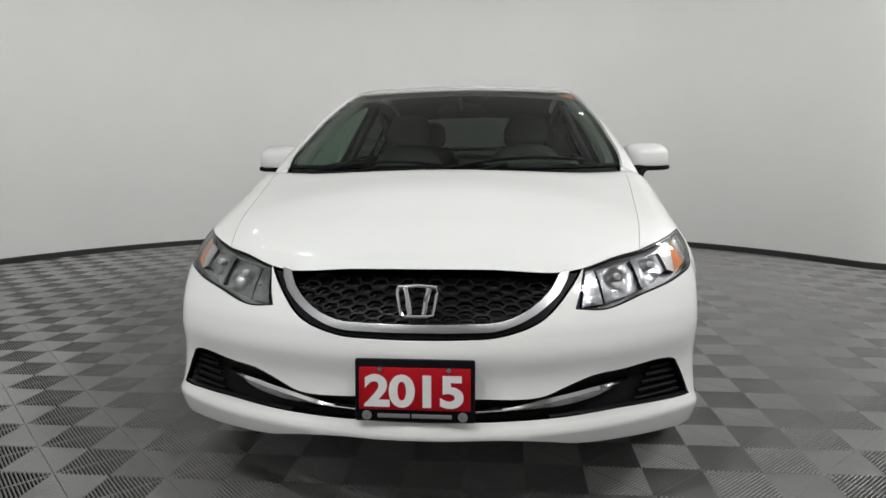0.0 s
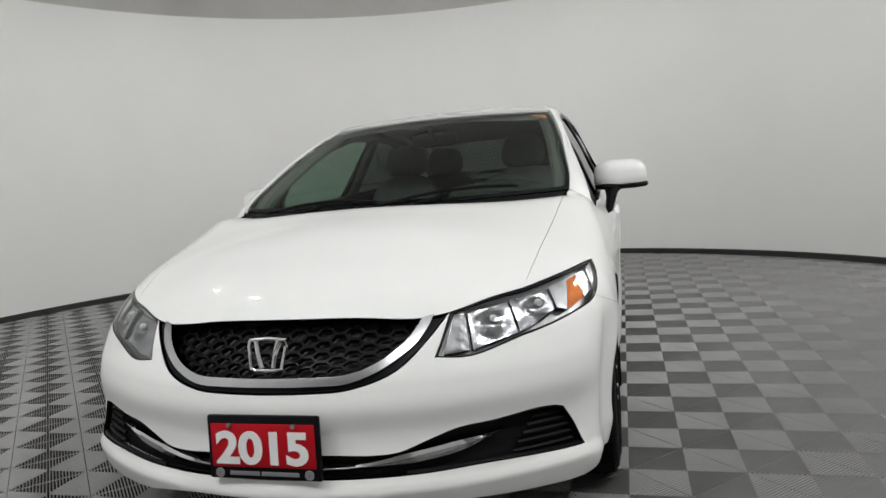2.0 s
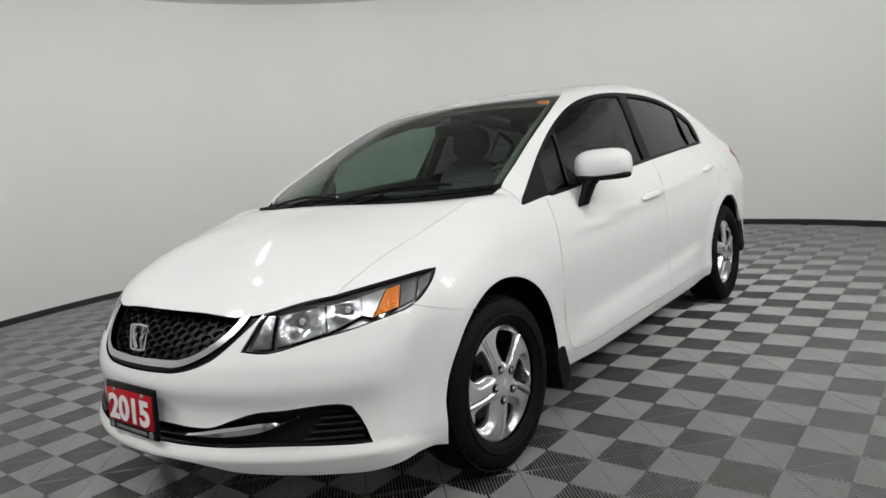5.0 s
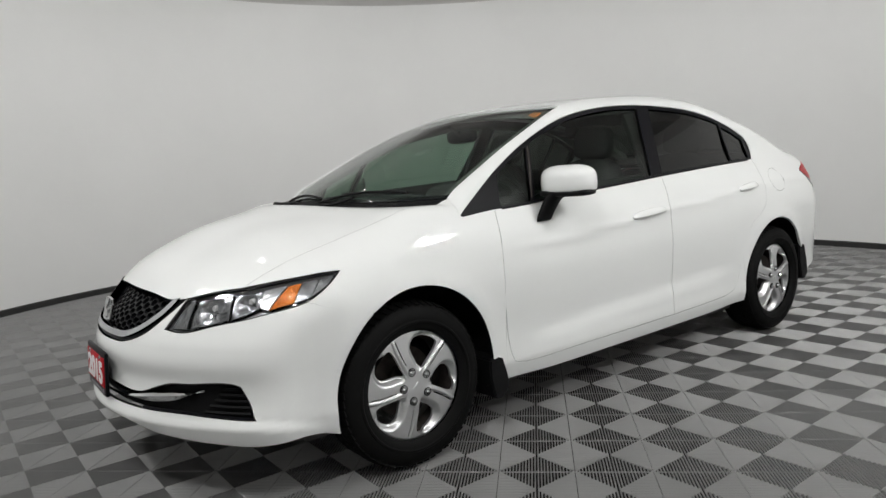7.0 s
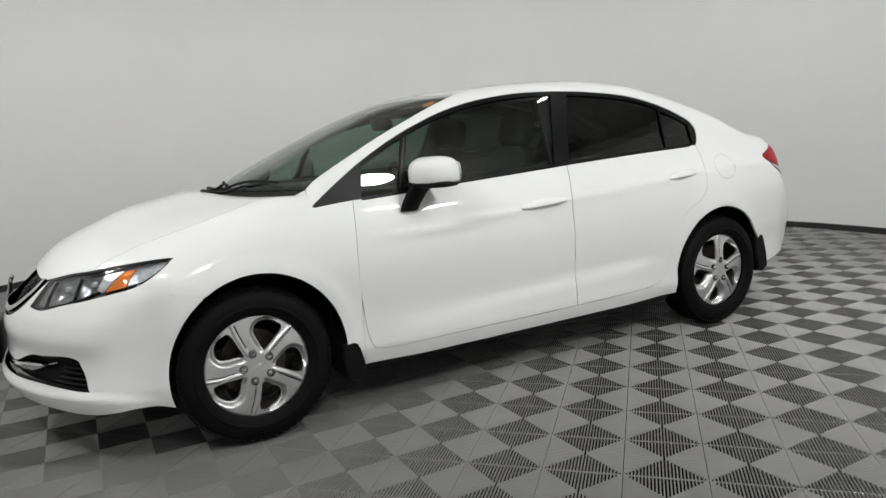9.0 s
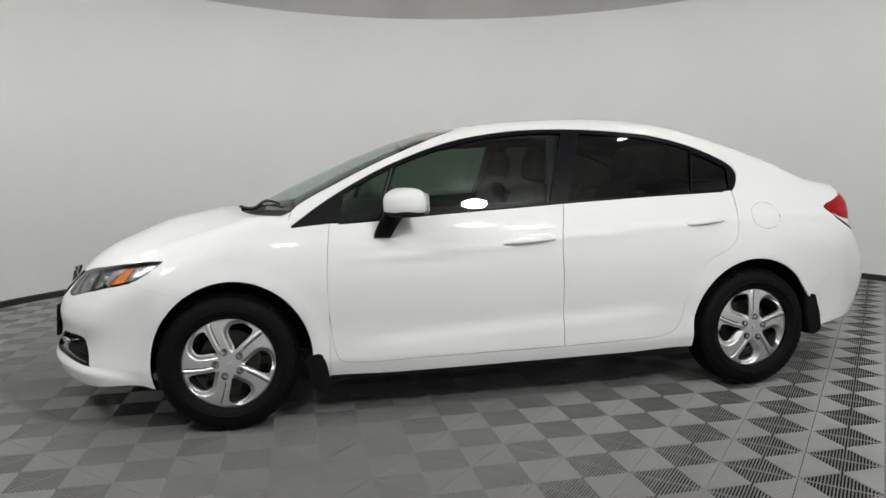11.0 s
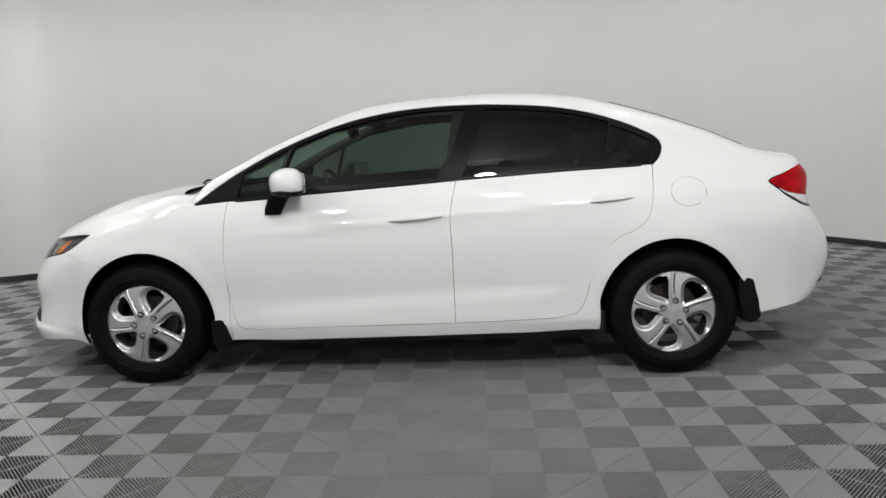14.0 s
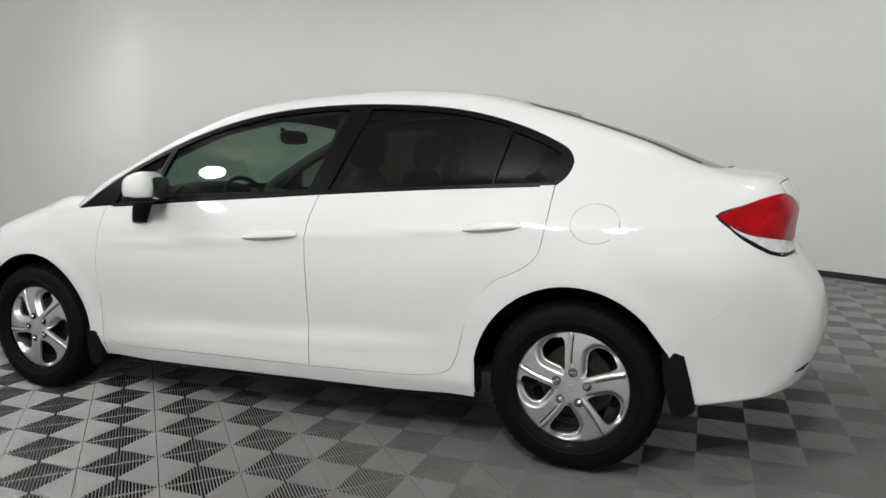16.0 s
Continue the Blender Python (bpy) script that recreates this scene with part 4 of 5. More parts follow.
def cover_mesh():
    """A domed wheel cover with five comma-shaped openings, and beside each a fine ridge and a slit; its first ridge points along y."""
    R = 0.2145
    bend = lambda r: math.radians(-11) * (r / R - 0.75)
    at = lambda r, deg, arc=0.0: (r * R, math.radians(deg) + bend(r * R) + arc / max(r * R, 1e-6))
    holes = []
    for k in range(5):
        turn = 2 * math.pi * k / 5
        comma = [at(*p) for p in ((0.32, 14), (0.46, 8.5), (0.60, 6.5), (0.75, 6.5), (0.85, 9), (0.88, 18), (0.86, 30), (0.79, 40), (0.67, 44), (0.54, 40), (0.43, 31), (0.35, 22))]
        slit = [at(r, 0, -0.0072) for r in (0.42, 0.55, 0.70, 0.82, 0.90)] + [at(r, 0, -0.0124) for r in (0.90, 0.82, 0.70, 0.55, 0.42)]
        for line, smoothly in ((comma, True), (slit, False)):
            q = np.array([(r * math.cos(a + turn), r * math.sin(a + turn)) for r, a in line])
            holes.append(spline([tuple(p) for p in q], 0.005, True) if smoothly else q)
    n = 110
    ring = np.array([(R * math.cos(2 * math.pi * k / n), R * math.sin(2 * math.pi * k / n)) for k in range(n)])
    step = 0.0044
    gx, gy = np.meshgrid(np.arange(-R, R, step), np.arange(-R, R, step * 0.87))
    gx[1::2] += step / 2
    q = np.stack([gx.ravel(), gy.ravel()], 1)
    ok = np.hypot(q[:, 0], q[:, 1]) < R - 0.003
    q = q[ok]
    ok = np.ones(len(q), bool)
    for h in holes:
        ok &= ~within(h, q) & (clearance(h, q) > step * 0.4)
    pts, edges = [], []
    for r in [ring] + holes:
        k0 = len(pts)
        pts += [tuple(p) for p in r]
        edges += [(k0 + k, k0 + (k + 1) % len(r)) for k in range(len(r))]
    pts += [tuple(p) for p in q[ok]]
    v, e, f, *_ = delaunay_2d_cdt([Vector(p) for p in pts], edges, [], 0, 1e-6)
    uv = np.array([tuple(p) for p in v])
    tri = np.array([t for t in f if len(t) == 3])
    mid = uv[tri].mean(1)
    ok = np.ones(len(tri), bool)
    for h in holes:
        ok &= ~within(h, mid)
    tri = tri[ok]

    def height(p):
        """A flat dome; a raised rail between slit and opening, and a scooped lip round the far side of each opening."""
        r = np.hypot(p[:, 0], p[:, 1])
        ang = np.arctan2(p[:, 1], p[:, 0])
        fold = 2 * math.pi / 5
        a = (ang - math.radians(-11) * (r / R - 0.75)) % fold
        dome = 0.075 + 0.017 * np.cos(np.minimum(1, r / R) * math.pi / 2) ** 0.8 - 0.010 * np.maximum(0, (r - 0.198) / 0.0165) ** 2
        k = ease((r - 0.040) / 0.04)
        out = ease((R - r) / 0.022)
        d = np.where(a < 1, a, a - fold) * r
        rail = 0.0060 * np.exp(-((d - 0.001) / 0.0062) ** 4) * k * (0.25 + 0.75 * out)
        turned = ang - np.floor((ang - math.radians(-11) * (r / R - 0.75)) / fold) * fold
        home = np.stack([r * np.cos(turned), r * np.sin(turned)], 1)
        lip = np.empty(len(p))
        for i in range(0, len(p), 4000):
            lip[i:i + 4000] = clearance(holes[0], home[i:i + 4000])
        lip = np.where(within(holes[0], home), 0, lip)
        scoop = -0.024 * ease(1 - lip / 0.026) ** 1.6 * ease((a / fold - 0.20) / 0.16) * k
        return dome + rail + scoop
    H = height(uv)
    V = [(h, p[0], p[1]) for h, p in zip(H, uv)]
    e = 0.0012
    gy = (height(uv + (e, 0)) - height(uv - (e, 0))) / (2 * e)
    gz = (height(uv + (0, e)) - height(uv - (0, e))) / (2 * e)
    N = np.stack([np.ones(len(uv)), -gy, -gz], 1)
    N = [Vector(n).normalized() for n in N]
    F = [tuple(int(i) for i in t) for t in tri]
    count = {}
    for t in F:
        for a, b in ((t[0], t[1]), (t[1], t[2]), (t[2], t[0])):
            count.setdefault((min(a, b), max(a, b)), []).append((a, b))
    for own in count.values():
        if len(own) == 1:
            a, b = own[0]
            k = len(V)
            out = Vector((0, V[b][2] - V[a][2], V[a][1] - V[b][1])).normalized()
            V += [V[a], V[b], (V[b][0] - 0.012, V[b][1], V[b][2]), (V[a][0] - 0.012, V[a][1], V[a][2])]
            N += [out] * 4
            F.append((k + 1, k, k + 3, k + 2))
    return V, F, N


COVER = cover_mesh()


def wheel(y, s, spin):
    root = new("wheel")
    root.parent = car
    R, X = 0.316, 0.757
    prof = [(0.206, -0.085), (0.216, -0.095), (0.245, -0.104), (0.285, -0.098), (0.303, -0.083), (0.312, -0.05), (R, 0.0), (0.312, 0.05), (0.303, 0.083), (0.285, 0.098), (0.245, 0.104), (0.216, 0.095), (0.206, 0.085)]
    bm = lathe([(r, h * s) for r, h in prof], 72, "X")
    part("tyre", bm, RUBBER, root, smooth=40)
    # tread blocks round the shoulder
    bm = bmesh.new()
    for k in range(60):
        a = 2 * math.pi * k / 60
        for side in (-1, 1):
            m = Matrix.Rotation(a, 4, "X") @ pose(side * 0.066, 0, R - 0.009, 0, side * 16, 12 * side)
            bmesh.ops.create_cube(bm, size=1, matrix=m @ Matrix.Diagonal((0.042, 0.022, 0.008, 1)))
        for off in (-0.024, 0.0, 0.024):
            m = Matrix.Rotation(a + off, 4, "X") @ pose(off * 0.9, 0, R - 0.003, 0, 0, 20)
            bmesh.ops.create_cube(bm, size=1, matrix=m @ Matrix.Diagonal((0.018, 0.024, 0.006, 1)))
    part("tread", bm, RUBBER, root, smooth=0)
    # raised ring on the sidewall
    part("sidewall_ring", lathe([(0.236, 0.103 * s), (0.240, 0.1065 * s), (0.246, 0.1065 * s), (0.250, 0.103 * s)], 72, "X"), RUBBER, root)
    # steel rim barrel and brake disc behind the cover
    part("rim_barrel", lathe([(0.206, -0.08 * s), (0.19, -0.05 * s), (0.175, 0.0), (0.19, 0.05 * s), (0.208, 0.072 * s)], 48, "X"), STEEL, root)
    part("brake_disc", lathe([(0.005, 0.015 * s), (0.07, 0.015 * s), (0.075, 0.0), (0.135, 0.0), (0.135, -0.02 * s)], 40, "X"), STEEL, root)
    V, F, N = COVER
    V = [(s * x, s * b if s < 0 else b, c) for x, b, c in V]
    ob = mesh_object("wheel_cover", V, F if s > 0 else [f[::-1] for f in F], SILVER, root, "silver five-bladed wheel cover", [(s * n[0], s * n[1] if s < 0 else n[1], n[2]) for n in N])
    ob.matrix_basis = Matrix.Rotation(spin, 4, "X")
    for k in range(5):
        a = spin + 2 * math.pi * k / 5 - s * math.radians(9)
        c = (0.0, 0.058 * math.cos(a), 0.058 * math.sin(a))
        part("nut_well", lathe([(0.0165, 0.088 * s), (0.016, 0.0945 * s), (0.0135, 0.0945 * s), (0.0125, 0.080 * s)], 14, "X", at=c), BLACK, root)
        part("lug_nut", lathe([(0.001, 0.105 * s), (0.006, 0.104 * s), (0.0105, 0.098 * s), (0.0115, 0.078 * s)], 12, "X", at=c), CHROME, root, "chrome lug nut")
    part("hub_badge", box((0.003, 0.030, 0.012), (s * 0.0935, 0, 0), 0.001, turn=(math.degrees(spin), 0, 0)), SILVER, root)
    root.matrix_basis = pose(s * X, y, R, 0, 0, 0)


def wheel_wells():
    for s in (1, -1):
        for (cy, cz), nm in ((HUB_F, "front"), (HUB_R, "rear")):
            bm = bmesh.new()
            rings = []
            for xx, r in ((0.855, 0.366), (0.80, 0.378), (0.45, 0.378), (0.45, 0.05)):
                ring = []
                for k in range(33):
                    a = math.radians(-10 + 200 * k / 32)
                    ring.append(bm.verts.new((s * xx, cy + r * math.cos(a), cz + r * math.sin(a))))
                rings.append(ring)
            for a, b in zip(rings, rings[1:]):
                for k in range(32):
                    bm.faces.new((a[k], a[k + 1], b[k + 1], b[k]))
            # keep the outer edge under the skin
            for v in rings[0]:
                q = cast(*Side().rays(np.array([[v.co.y, v.co.z]])))[0]
                v.co.x = s * (q[0] - 0.012)
            part("wheel_arch_liner", bm, BLACK, car)
        # mud flaps
        for y, z0, z1, nm in ((0.398, 0.345, 0.165, "f"), (3.022, 0.487, 0.255, "r")):
            lean = 0.052 if nm == "r" else 0.034
            pts = [(u + lean * (z0 - z) / (z0 - z1), z) for u, z in ((-0.050, z0 - 0.01), (0.0, z0), (0.022, z0 - 0.010), (0.026, (z0 + z1) / 2), (0.024, z1 + 0.03), (-0.02, z1), (-0.06, z1 + 0.005), (-0.065, (z0 + z1) / 2))]
            bm = bmesh.new()
            a = [bm.verts.new((s * (0.852 if nm == "r" else 0.868), y + u, z)) for u, z in pts]
            b = [bm.verts.new((s * 0.66, y + u, z)) for u, z in pts]
            bm.faces.new(a)
            bm.faces.new(b[::-1])
            for k in range(len(pts)):
                bm.faces.new((a[k], b[k], b[(k + 1) % len(pts)], a[(k + 1) % len(pts)]))
            bmesh.ops.bevel(bm, geom=[e for e in bm.edges], offset=0.006, segments=2, affect="EDGES")
            part("mud_flap", bm, BLACK, car)
    # floor pan and inner walls
    part("underbody", box((1.50, 2.0, 0.15), (0, 1.37, 0.240), 0.03), SKIRT, car)
    part("engine_undertray", box((1.0, 0.55, 0.12), (0, -0.42, 0.255), 0.03), SKIRT, car)
    part("rear_undertray", box((1.1, 0.45, 0.16), (0, 3.12, 0.35), 0.03), SKIRT, car)
    part("front_firewall", box((1.30, 0.05, 0.55), (0, 0.40, 0.55), 0.01), SKIRT, car)
    for s in (1, -1):
        q = []
        for y in np.linspace(0.42, 2.28, 40):
            for z in np.linspace(0.26, 0.90, 10):
                q.append((y, z))
        P = cast(*Side().rays(np.array(q)))
        P = P - slope(P) * 0.016
        faces = []
        for i in range(39):
            for k in range(9):
                faces.append((i * 10 + k, i * 10 + k + 1, i * 10 + k + 11, i * 10 + k + 10))
        mesh_object("inner_door_skin", P * (s, 1, 1), faces, PAINT, car)
        part("sill_box", box((0.14, 1.86, 0.12), (s * 0.77, 1.37, 0.29), 0.02), SKIRT, car)


def cabin():
    # dashboard with a raised instrument hood
    bm = superbox((1.30, 0.62, 0.30), (0, 0.52, 0.83), 3.2, 32)
    part("dashboard", bm, CABIN, car)
    part("instrument_hood", superbox((0.46, 0.30, 0.16), (0.36, 0.70, 0.955), 3, 24), CABIN, car)
    bm = lathe([(0.178, -0.012), (0.19, -0.006), (0.192, 0.006), (0.184, 0.014), (0.174, 0.008), (0.172, -0.006)], 40, "Y", close=True)
    bm.transform(pose(0.36, 0.95, 0.885, 22, 0, 0))
    sw = part("steering_wheel", bm, CABIN, car)
    part("wheel_hub", superbox((0.15, 0.05, 0.13), (0.36, 0.945, 0.880), 3, 16, turn=(22, 0, 0)), CABIN, sw)
    for a in (-1, 1):
        part("wheel_spoke", tube([(0.36, 0.945, 0.880), (0.36 + a * 0.175, 0.95, 0.885)], 0.014, 8), CABIN, sw)

    def seat(x, y, w):
        root = new("front_seat" if y < 1.5 else "rear_seat")
        root.parent = car
        part("cushion", superbox((w, 0.52, 0.18), (x, y, 0.50), 3.4, 24, turn=(8, 0, 0)), CLOTH, root)
        part("backrest", superbox((w, 0.15, 0.62), (x, y + 0.30, 0.80), 3.4, 24, turn=(-16, 0, 0), taper=0.18), CLOTH, root)
        part("headrest", superbox((0.27, 0.11, 0.19), (x, y + 0.405, 1.19), 3.2, 20, turn=(-10, 0, 0), taper=0.12), CLOTH, root)
        for dx in (-0.05, 0.05):
            part("headrest_post", tube([(x + dx, y + 0.385, 1.06), (x + dx, y + 0.405, 1.15)], 0.007, 8), CHROME, root)
    for x in (-0.36, 0.36):
        seat(x, 1.22, 0.52)
    for x in (-0.34, 0.34):
        seat(x, 2.10, 0.58)
    part("rear_shelf", box((1.15, 0.62, 0.03), (0, 2.90, 1.045), 0.01, turn=(3, 0, 0)), CABIN, car)
    # headliner under the roof
    q = np.array([(x, y) for y in np.linspace(1.0, 2.52, 18) for x in np.linspace(-0.53, 0.53, 11)])
    P = cast(*Top().rays(q)) - (0, 0, 0.035)
    faces = [(i * 11 + k, i * 11 + k + 1, i * 11 + k + 12, i * 11 + k + 11) for i in range(17) for k in range(10)]
    mesh_object("headliner", P, faces, LINER, car)
    # inner pillars
    for s in (1, -1):
        line = [(s * (p[0] - 0.045), p[1] + 0.02, p[2] - 0.03) for p in SCREEN_EDGE[::4]]
        part("inner_front_pillar", tube(line, 0.028, 8), LINER, car)
        line = [(s * (p[0] - 0.05), p[1] - 0.01, p[2] - 0.04) for p in REAR_GLASS_SIDE[::4]]
        part("inner_rear_pillar", tube(line, 0.05, 8), LINER, car)
        line = [(s * 0.575, y, z) for y, z in ((1.0, 1.285), (1.3, 1.34), (1.7, 1.36), (2.1, 1.34), (2.5, 1.275))]
        part("inner_roof_rail", tube(line, 0.03, 8), LINER, car)
        part("inner_door_card", box((0.04, 1.9, 0.30), (s * 0.735, 1.45, 0.86), 0.02, turn=(2.2, s * -10, 0)), CABIN, car)
    part("rear_view_mirror", superbox((0.24, 0.045, 0.075), (0.0, 0.98, 1.265), 3.5, 24, turn=(10, 0, 0)), GLOSSBLACK, car)
    part("mirror_stem", tube([(0, 0.97, 1.27), (0, 0.90, 1.315)], 0.012, 8), GLOSSBLACK, car)


def screen_bits():
    # wipers lying along the foot of the screen
    for x0, x1, y0, y1 in ((-0.05, 0.52, 0.085, 0.235), (-0.55, -0.02, 0.20, 0.115)):
        q = np.stack([np.linspace(x0, x1, 12), np.linspace(y0, y1, 12) + 0.005], 1)
        P = cast(*Top().rays(q))
        root = part("wiper_blade", tube([tuple(p + (0, 0, 0.004)) for p in P], 0.006, 6), BLACK, car)
        q2 = np.stack([np.linspace(x0 - 0.02, (x0 + x1) / 2, 8), np.linspace(y0 - 0.06, (y0 + y1) / 2, 8) - 0.012], 1)
        P2 = cast(*Top().rays(q2))
        part("wiper_arm", tube([tuple(p + (0, 0, 0.002)) for p in P2], [0.012, 0.011, 0.010, 0.009, 0.008, 0.007, 0.007, 0.006], 8), BLACK, root)
    # orange sticker high in the screen on the driver's side
    loop = near([(0.505, 0.985, 1.315), (0.565, 0.965, 1.30), (0.548, 1.03, 1.33), (0.492, 1.03, 1.34)])
    panel("orange_sticker", loop, Top(), ORANGE, car, sink=0.012, gap=0, rim=0, step=0.02)


def word(text, size, at, material, parent, name):
    cu = bpy.data.curves.new(name, "FONT")
    cu.body, cu.size, cu.align_x, cu.align_y, cu.extrude = text, size, "CENTER", "CENTER", 0.001
    cu.offset = size * 0.036
    cu.space_character = 0.96
    tmp = bpy.data.objects.new(name, cu)
    scene.collection.objects.link(tmp)
    bpy.context.view_layer.update()
    me = bpy.data.meshes.new_from_object(tmp.evaluated_get(bpy.context.evaluated_depsgraph_get()))
    bpy.data.objects.remove(tmp)
    me.materials.clear()
    me.materials.append(material)
    ob = new(name, me)
    ob.parent = parent
    ob.matrix_basis = at
    return ob


def plate():
    root = new("dealer_plate")
    root.parent = car
    c, tilt = (0.0, -0.904, 0.426), 90 - 4
    def on(dx, dz, out):
        return pose(*c, tilt, 0, 0) @ Matrix.Translation((dx, dz, out))
    bm = box((0.316, 0.166, 0.014), (0, 0, 0), 0.006)
    bm.transform(on(0, 0, 0.004))
    part("plate_frame", bm, GLOSSBLACK, root)
    bm = box((0.292, 0.112, 0.004), (0, 0, 0), 0.002)
    bm.transform(on(0, 0.006, 0.012))
    part("red_field", bm, RED, root)
    for k, figure in enumerate("2015"):
        word(figure, 0.112, on((k - 1.5) * 0.0655, -0.004, 0.0155) @ Matrix.Diagonal((1.18, 1, 1, 1)), WHITEINK, root, "figure")
    # the dealer's line below stays plain bars
    for k, (dx, w) in enumerate(((-0.055, 0.085), (0.045, 0.105))):
        bm = box((w, 0.011, 0.002), (0, 0, 0), 0.0008)
        bm.transform(on(dx, -0.066, 0.0125))
        part("dealer_line", bm, GREYINK, root)
    for dx in (-0.126, 0.126):
        bm = lathe([(0.001, 0.002), (0.012, 0.002), (0.013, 0.0)], 20, "Z")
        bm.transform(on(dx, -0.066, 0.0125))
        part("dealer_badge", bm, GREYINK, root)
    for dx in (-0.09, 0.09):
        bm = lathe([(0.001, 0.005), (0.006, 0.005), (0.0075, 0.0)], 12, "Z")
        bm.transform(on(dx, 0.058, 0.014))
        part("plate_screw", bm, CHROME, root)


def fuel_lid():
    t = np.radians(np.linspace(0, 360, 49)[:-1])
    q = np.stack([2.737 + 0.085 * np.cos(t), 0.908 + 0.068 * np.sin(t)], 1)
    P = cast(*Side().rays(q))
    part("fuel_lid_joint", tube([tuple(p - slope(p[None])[0] * 0.0012) for p in np.concatenate([P, P[:1]])], 0.0014, 6, caps=False), LINER, car)


for side in (1, -1):
    body_side(side)
    side_glass(side)
    mirror(side)
    head_lamp(side)
top_panels()
nose()
tail_end()
wheel_wells()
cabin()
screen_bits()
plate()
fuel_lid()
wheel(0.0, 1, math.radians(45))
wheel(2.67, 1, math.radians(93))
wheel(0.0, -1, 0.8)
wheel(2.67, -1, 0.1)


# ---------------------------------------------------------------- the studio
def room_radius(a):
    """The round wall; towards the side where the camera walks it opens out into a wider bay."""
    d = (math.degrees(a) + 43 + 180) % 360 - 180     # angle from the middle of the bay
    k = min(1.0, max(0.0, (72 - abs(d)) / 26))
    k = k * k * (3 - 2 * k)
    return RADIUS + 2.2 * k


def studio():
    n = 180
    ring = [(2 * math.pi * k / n) for k in range(n)]
    P = lambda a, extra, z: (ROOM.x + (room_radius(a) + extra) * math.cos(a), ROOM.y + (room_radius(a) + extra) * math.sin(a), z)
    bm = bmesh.new()
    rows = [[bm.verts.new(P(a, e, z)) for a in ring] for e, z in ((0, -0.02), (0, HEIGHT), (0.15, HEIGHT), (0.15, -0.02))]
    for i in range(4):
        a, b = rows[i], rows[(i + 1) % 4]
        for k in range(n):
            bm.faces.new((a[k], a[(k + 1) % n], b[(k + 1) % n], b[k]))
    tagged(part("wall_round", bm, WALL, smooth=60), "smooth white curved studio wall", "wall", kind="structure")
    bm = bmesh.new()
    rows = [[bm.verts.new(P(a, e, z)) for a in ring] for e, z in ((-0.003, -0.01), (-0.022, -0.01), (-0.022, 0.05), (-0.012, 0.058), (-0.003, 0.058))]
    for i in range(4):
        a, b = rows[i], rows[i + 1]
        for k in range(n):
            bm.faces.new((a[k], a[(k + 1) % n], b[(k + 1) % n], b[k]))
    tagged(part("baseboard", bm, SKIRT, smooth=40), "thin black skirting along the wall foot", "skirting", kind="structure")
    bm = bmesh.new()
    top = [bm.verts.new(P(a, 0.3, HEIGHT + 0.45)) for a in ring]
    bm.faces.new(top)
    top2 = [bm.verts.new(P(a, 0.3, HEIGHT + 0.55)) for a in ring]
    bm.faces.new(top2)
    for k in range(n):
        bm.faces.new((top[k], top[(k + 1) % n], top2[(k + 1) % n], top2[k]))
    tagged(part("ceiling", bm, CEIL, smooth=0), "plain grey studio ceiling", "ceiling", kind="structure")
    bm = bmesh.new()
    rows = [[bm.verts.new(P(a, e, z)) for a in ring] for e, z in ((0.155, HEIGHT), (0.30, HEIGHT), (0.30, HEIGHT + 0.45))]
    for i in range(2):
        a, b = rows[i], rows[i + 1]
        for k in range(n):
            bm.faces.new((a[k], a[(k + 1) % n], b[(k + 1) % n], b[k]))
    tagged(part("trim_wall_head", bm, CEIL, smooth=40), "grey band above the curved wall", "wall band", kind="structure")


def flood_lamp(x, y, z, r, aim, label, group):
    """A round flood lamp hung under the ceiling and turned towards a point."""
    root = new("flood_lamp")
    part("lamp_housing", lathe([(0.001, 0.10), (r * 0.6, 0.10), (r * 1.1, 0.02), (r * 1.15, -0.03), (r * 1.15, -0.11), (r * 1.03, -0.12), (r * 1.03, -0.10)], 40, "Z"), LAMPBODY, root)
    part("diffuser", lathe([(0.001, -0.112), (r * 0.7, -0.112), (r * 1.02, -0.104)], 40, "Z"), LAMPGLOW, root)
    root.matrix_basis = look((x, y, z), aim)
    drop = root.matrix_basis.inverted() @ Vector((x, y, HEIGHT + 0.45))
    part("bracket", tube([(0, 0, 0.09), tuple(drop)], 0.02, 8), LAMPBODY, root)
    return tagged(root, label, "flood lamp", group)


RIB = 0.44                       # a rib's share of its spacing
PITCH = 0.19439                  # half the diagonal of a floor tile
GRID = (1.2727, 0.7653)          # one tile corner


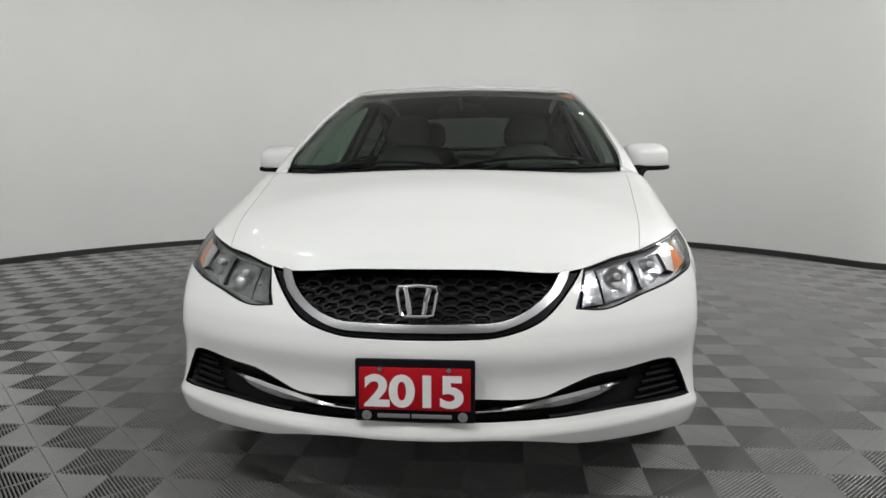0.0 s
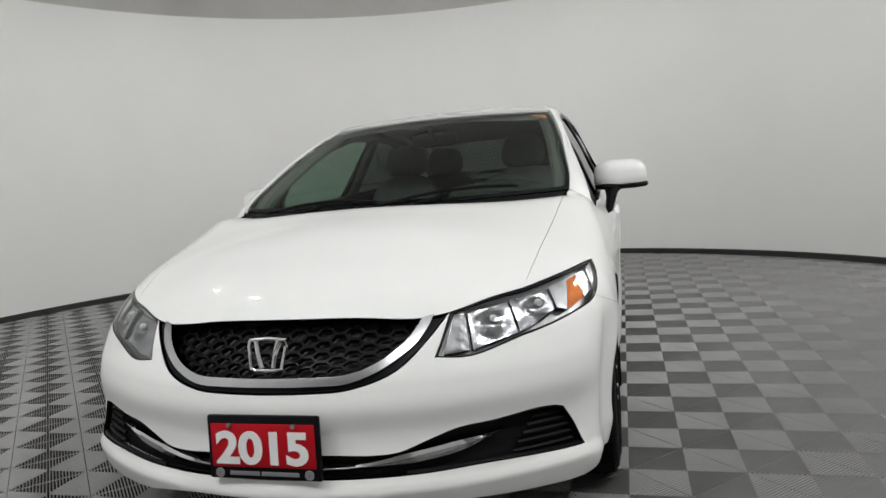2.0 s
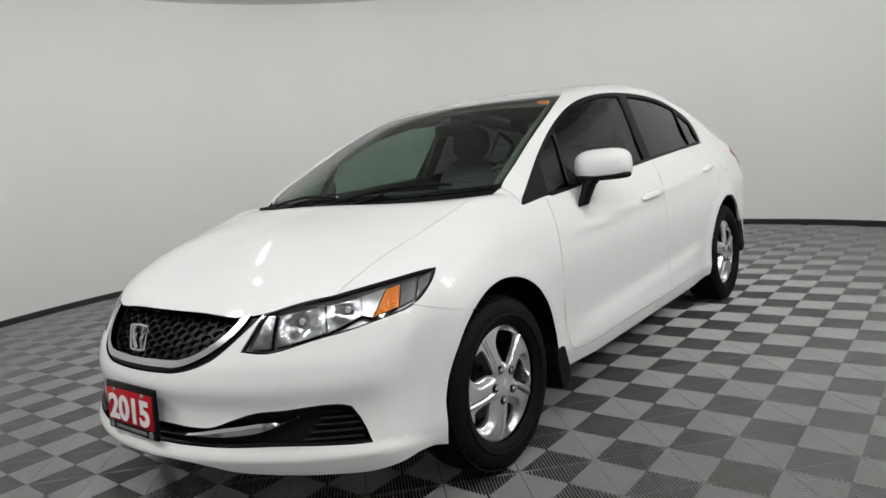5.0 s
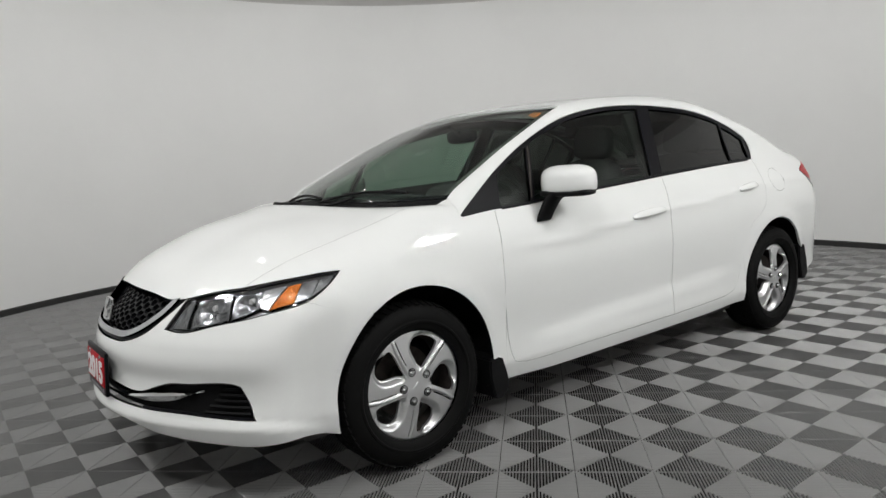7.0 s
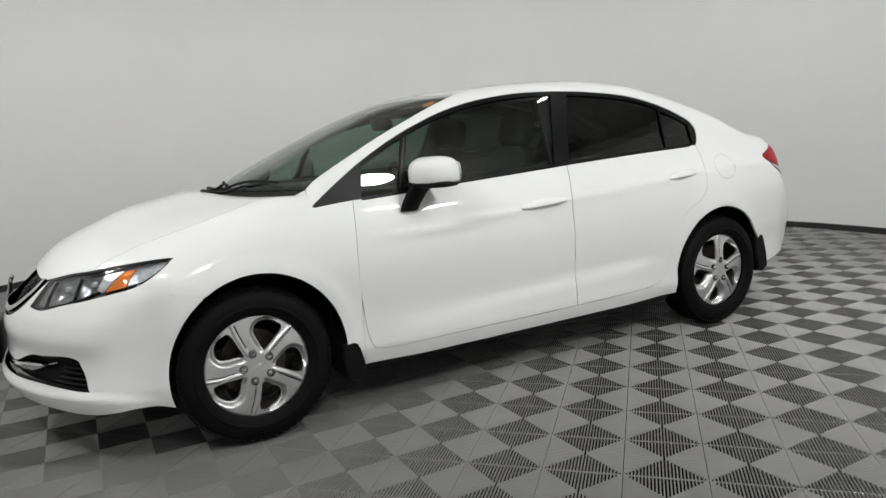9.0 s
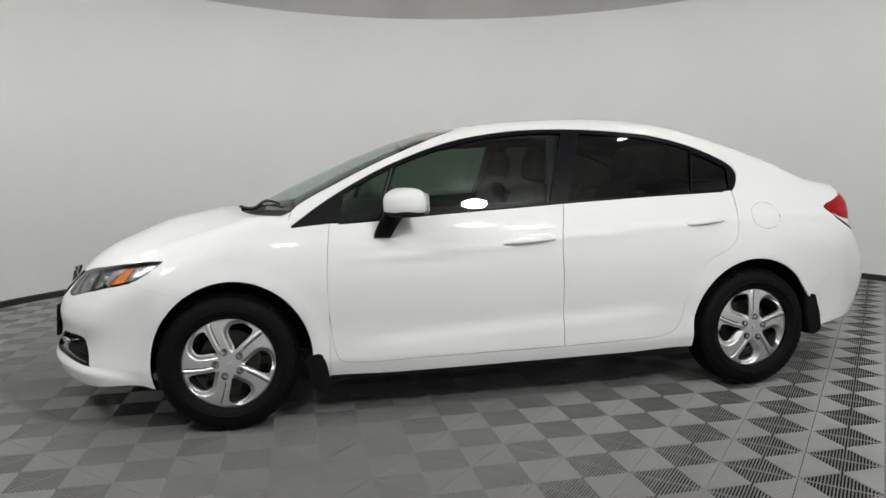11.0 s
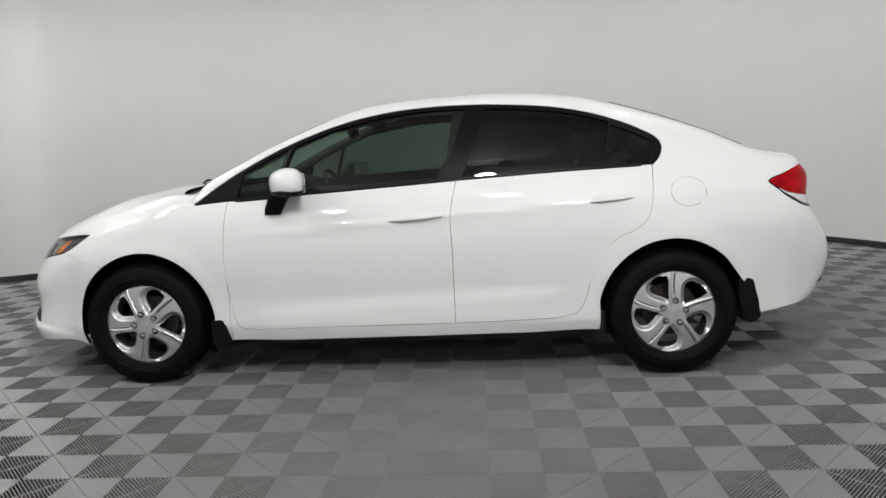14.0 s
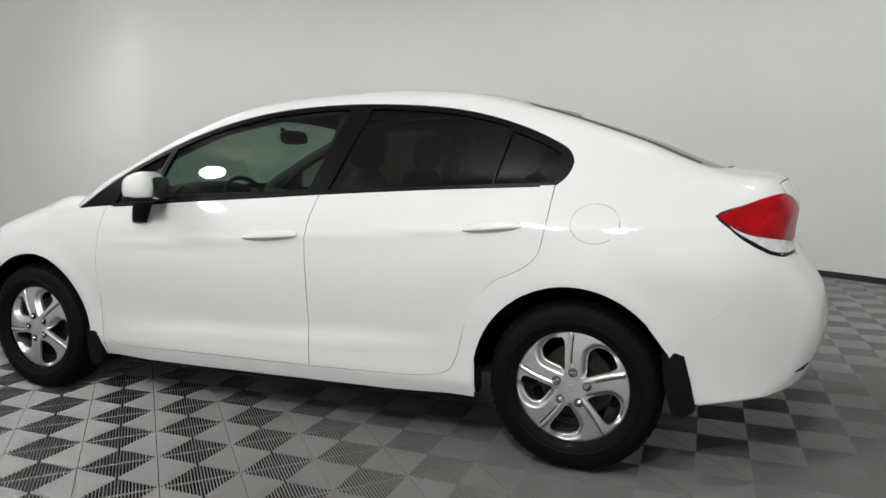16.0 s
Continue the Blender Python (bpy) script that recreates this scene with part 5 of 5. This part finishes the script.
def tile_mesh():
    """One square tile on its point: four fields of slender ribs that run square to the tile's edges, over the dark hollow of the tile."""
    V, F = [], []
    edge = PITCH * math.sqrt(2)
    n = 24
    w = edge / n
    for quarter in range(4):
        rot = math.radians(45 + 90 * quarter)
        c, s = math.cos(rot), math.sin(rot)
        for k in range(n):
            m = -edge / 2 + (k + 0.5) * w
            h, out, lo = w * RIB / 2, edge / 2 - 0.0014, -0.008
            base = len(V)
            # cross-section of a rib: steep sides that draw in to a narrow round top
            for du, z in ((-h, lo), (-h * 0.78, -0.0026), (-h * 0.5, -0.0007), (0.0, 0.0), (h * 0.5, -0.0007), (h * 0.78, -0.0026), (h, lo)):
                u = m + du
                for v in (abs(u), out):
                    V.append((c * u - s * v, s * u + c * v, z))
            for q in range(6):
                F.append((base + 2 * q, base + 2 * q + 2, base + 2 * q + 3, base + 2 * q + 1))
            cap = len(V)
            V += V[base + 1:base + 14:2]
            F.append(tuple(range(cap, cap + 7)))
            cap = len(V)
            V += V[base:base + 13:2]
            F.append(tuple(range(cap + 6, cap - 1, -1)))
        # the narrow rail along the tile's edge
        base = len(V)
        for v, z in ((edge / 2 - 0.0024, -0.008), (edge / 2 - 0.0024, -0.0048), (edge / 2 - 0.0012, -0.0048), (edge / 2 - 0.0012, -0.008)):
            for u in (-edge / 2 + 0.001, edge / 2 - 0.001):
                V.append((c * u - s * v, s * u + c * v, z))
        for q in range(3):
            F.append((base + 2 * q, base + 2 * q + 1, base + 2 * q + 3, base + 2 * q + 2))
    me = bpy.data.meshes.new("floor_tile")
    me.from_pydata(V, [], F)
    me.update()
    me.polygons.foreach_set("use_smooth", [True] * len(me.polygons))
    me.materials.append(TILE)
    return me, V, F


def floor_tiles():
    # near-black sheet below the ribs, standing in for the shade between them
    gap_sheet = bmesh.new()
    ring = [gap_sheet.verts.new((ROOM.x + 7.2 * math.cos(2 * math.pi * k / 96), ROOM.y + 7.2 * math.sin(2 * math.pi * k / 96), -0.0225)) for k in range(96)]
    gap_sheet.faces.new(ring)
    floor = tagged(part("floor", gap_sheet, GAPSHADE, smooth=0), "grey interlocking ribbed plastic garage floor tiles", "floor", kind="structure")
    me, V, F = tile_mesh()
    Va = np.array(V)
    near_ones, rest = [], []
    for i in range(-60, 60):
        for j in range(-60, 60):
            if (i + j) % 2 == 0:
                continue
            x, y = GRID[0] + i * PITCH, GRID[1] + j * PITCH
            a = math.atan2(y - ROOM.y, x - ROOM.x)
            d = math.hypot(x - ROOM.x, y - ROOM.y)
            if d > room_radius(a) + 0.1 or d > 6.95:
                continue
            key = max(abs(x - 1.0) / 1.9, abs(y - 0.9) / 2.9)
            (near_ones if x > -1.2 else rest).append((key, x, y))
    near_ones.sort()
    for _, x, y in near_ones[:300]:
        ob = bpy.data.objects.new("floor_tile", me)
        scene.collection.objects.link(ob)
        ob.parent = floor
        ob.matrix_basis = pose(x, y, 0)
    rest += near_ones[300:]
    verts = np.concatenate([Va + (x, y, 0) for _, x, y in rest])
    faces = [tuple(k + len(V) * q for k in f) for q in range(len(rest)) for f in F]
    ob = mesh_object("floor_tiles_far", verts, faces, TILE, floor)
    tagged(ob, "grey ribbed plastic floor tiles further off", kind="stuff")


studio()
# last one: an added lamp, unseen, that brightens floor on the car's right
for lx, ly, r in ((3.55, 1.95, 0.16), (4.6, 2.9, 0.21), (4.8, -0.2, 0.13), (2.66, -1.79, 0.16), (1.0, -2.6, 0.115), (-1.0, -2.6, 0.15), (-1.9, -2.3, 0.13)):
    flood_lamp(lx, ly, 3.4, r, (-0.2, 1.4, 0.3), "round white flood lamp hung from the ceiling, out of view", "flood lamps over the car")
# ring of unseen lamps, added only to wash the wall brighter
for k in range(11):
    a = math.radians(8 + 360 * k / 11)
    far = room_radius(a)
    out = 2.35 + 0.6 * (far - RADIUS)
    lx, ly = ROOM.x + out * math.cos(a), ROOM.y + out * math.sin(a)
    flood_lamp(lx, ly, 3.4, 0.070 if k == 8 else 0.092, (ROOM.x + far * math.cos(a), ROOM.y + far * math.sin(a), 0.4), "added round white lamp, out of view, that brightens the wall", "wall lamps")
floor_tiles()
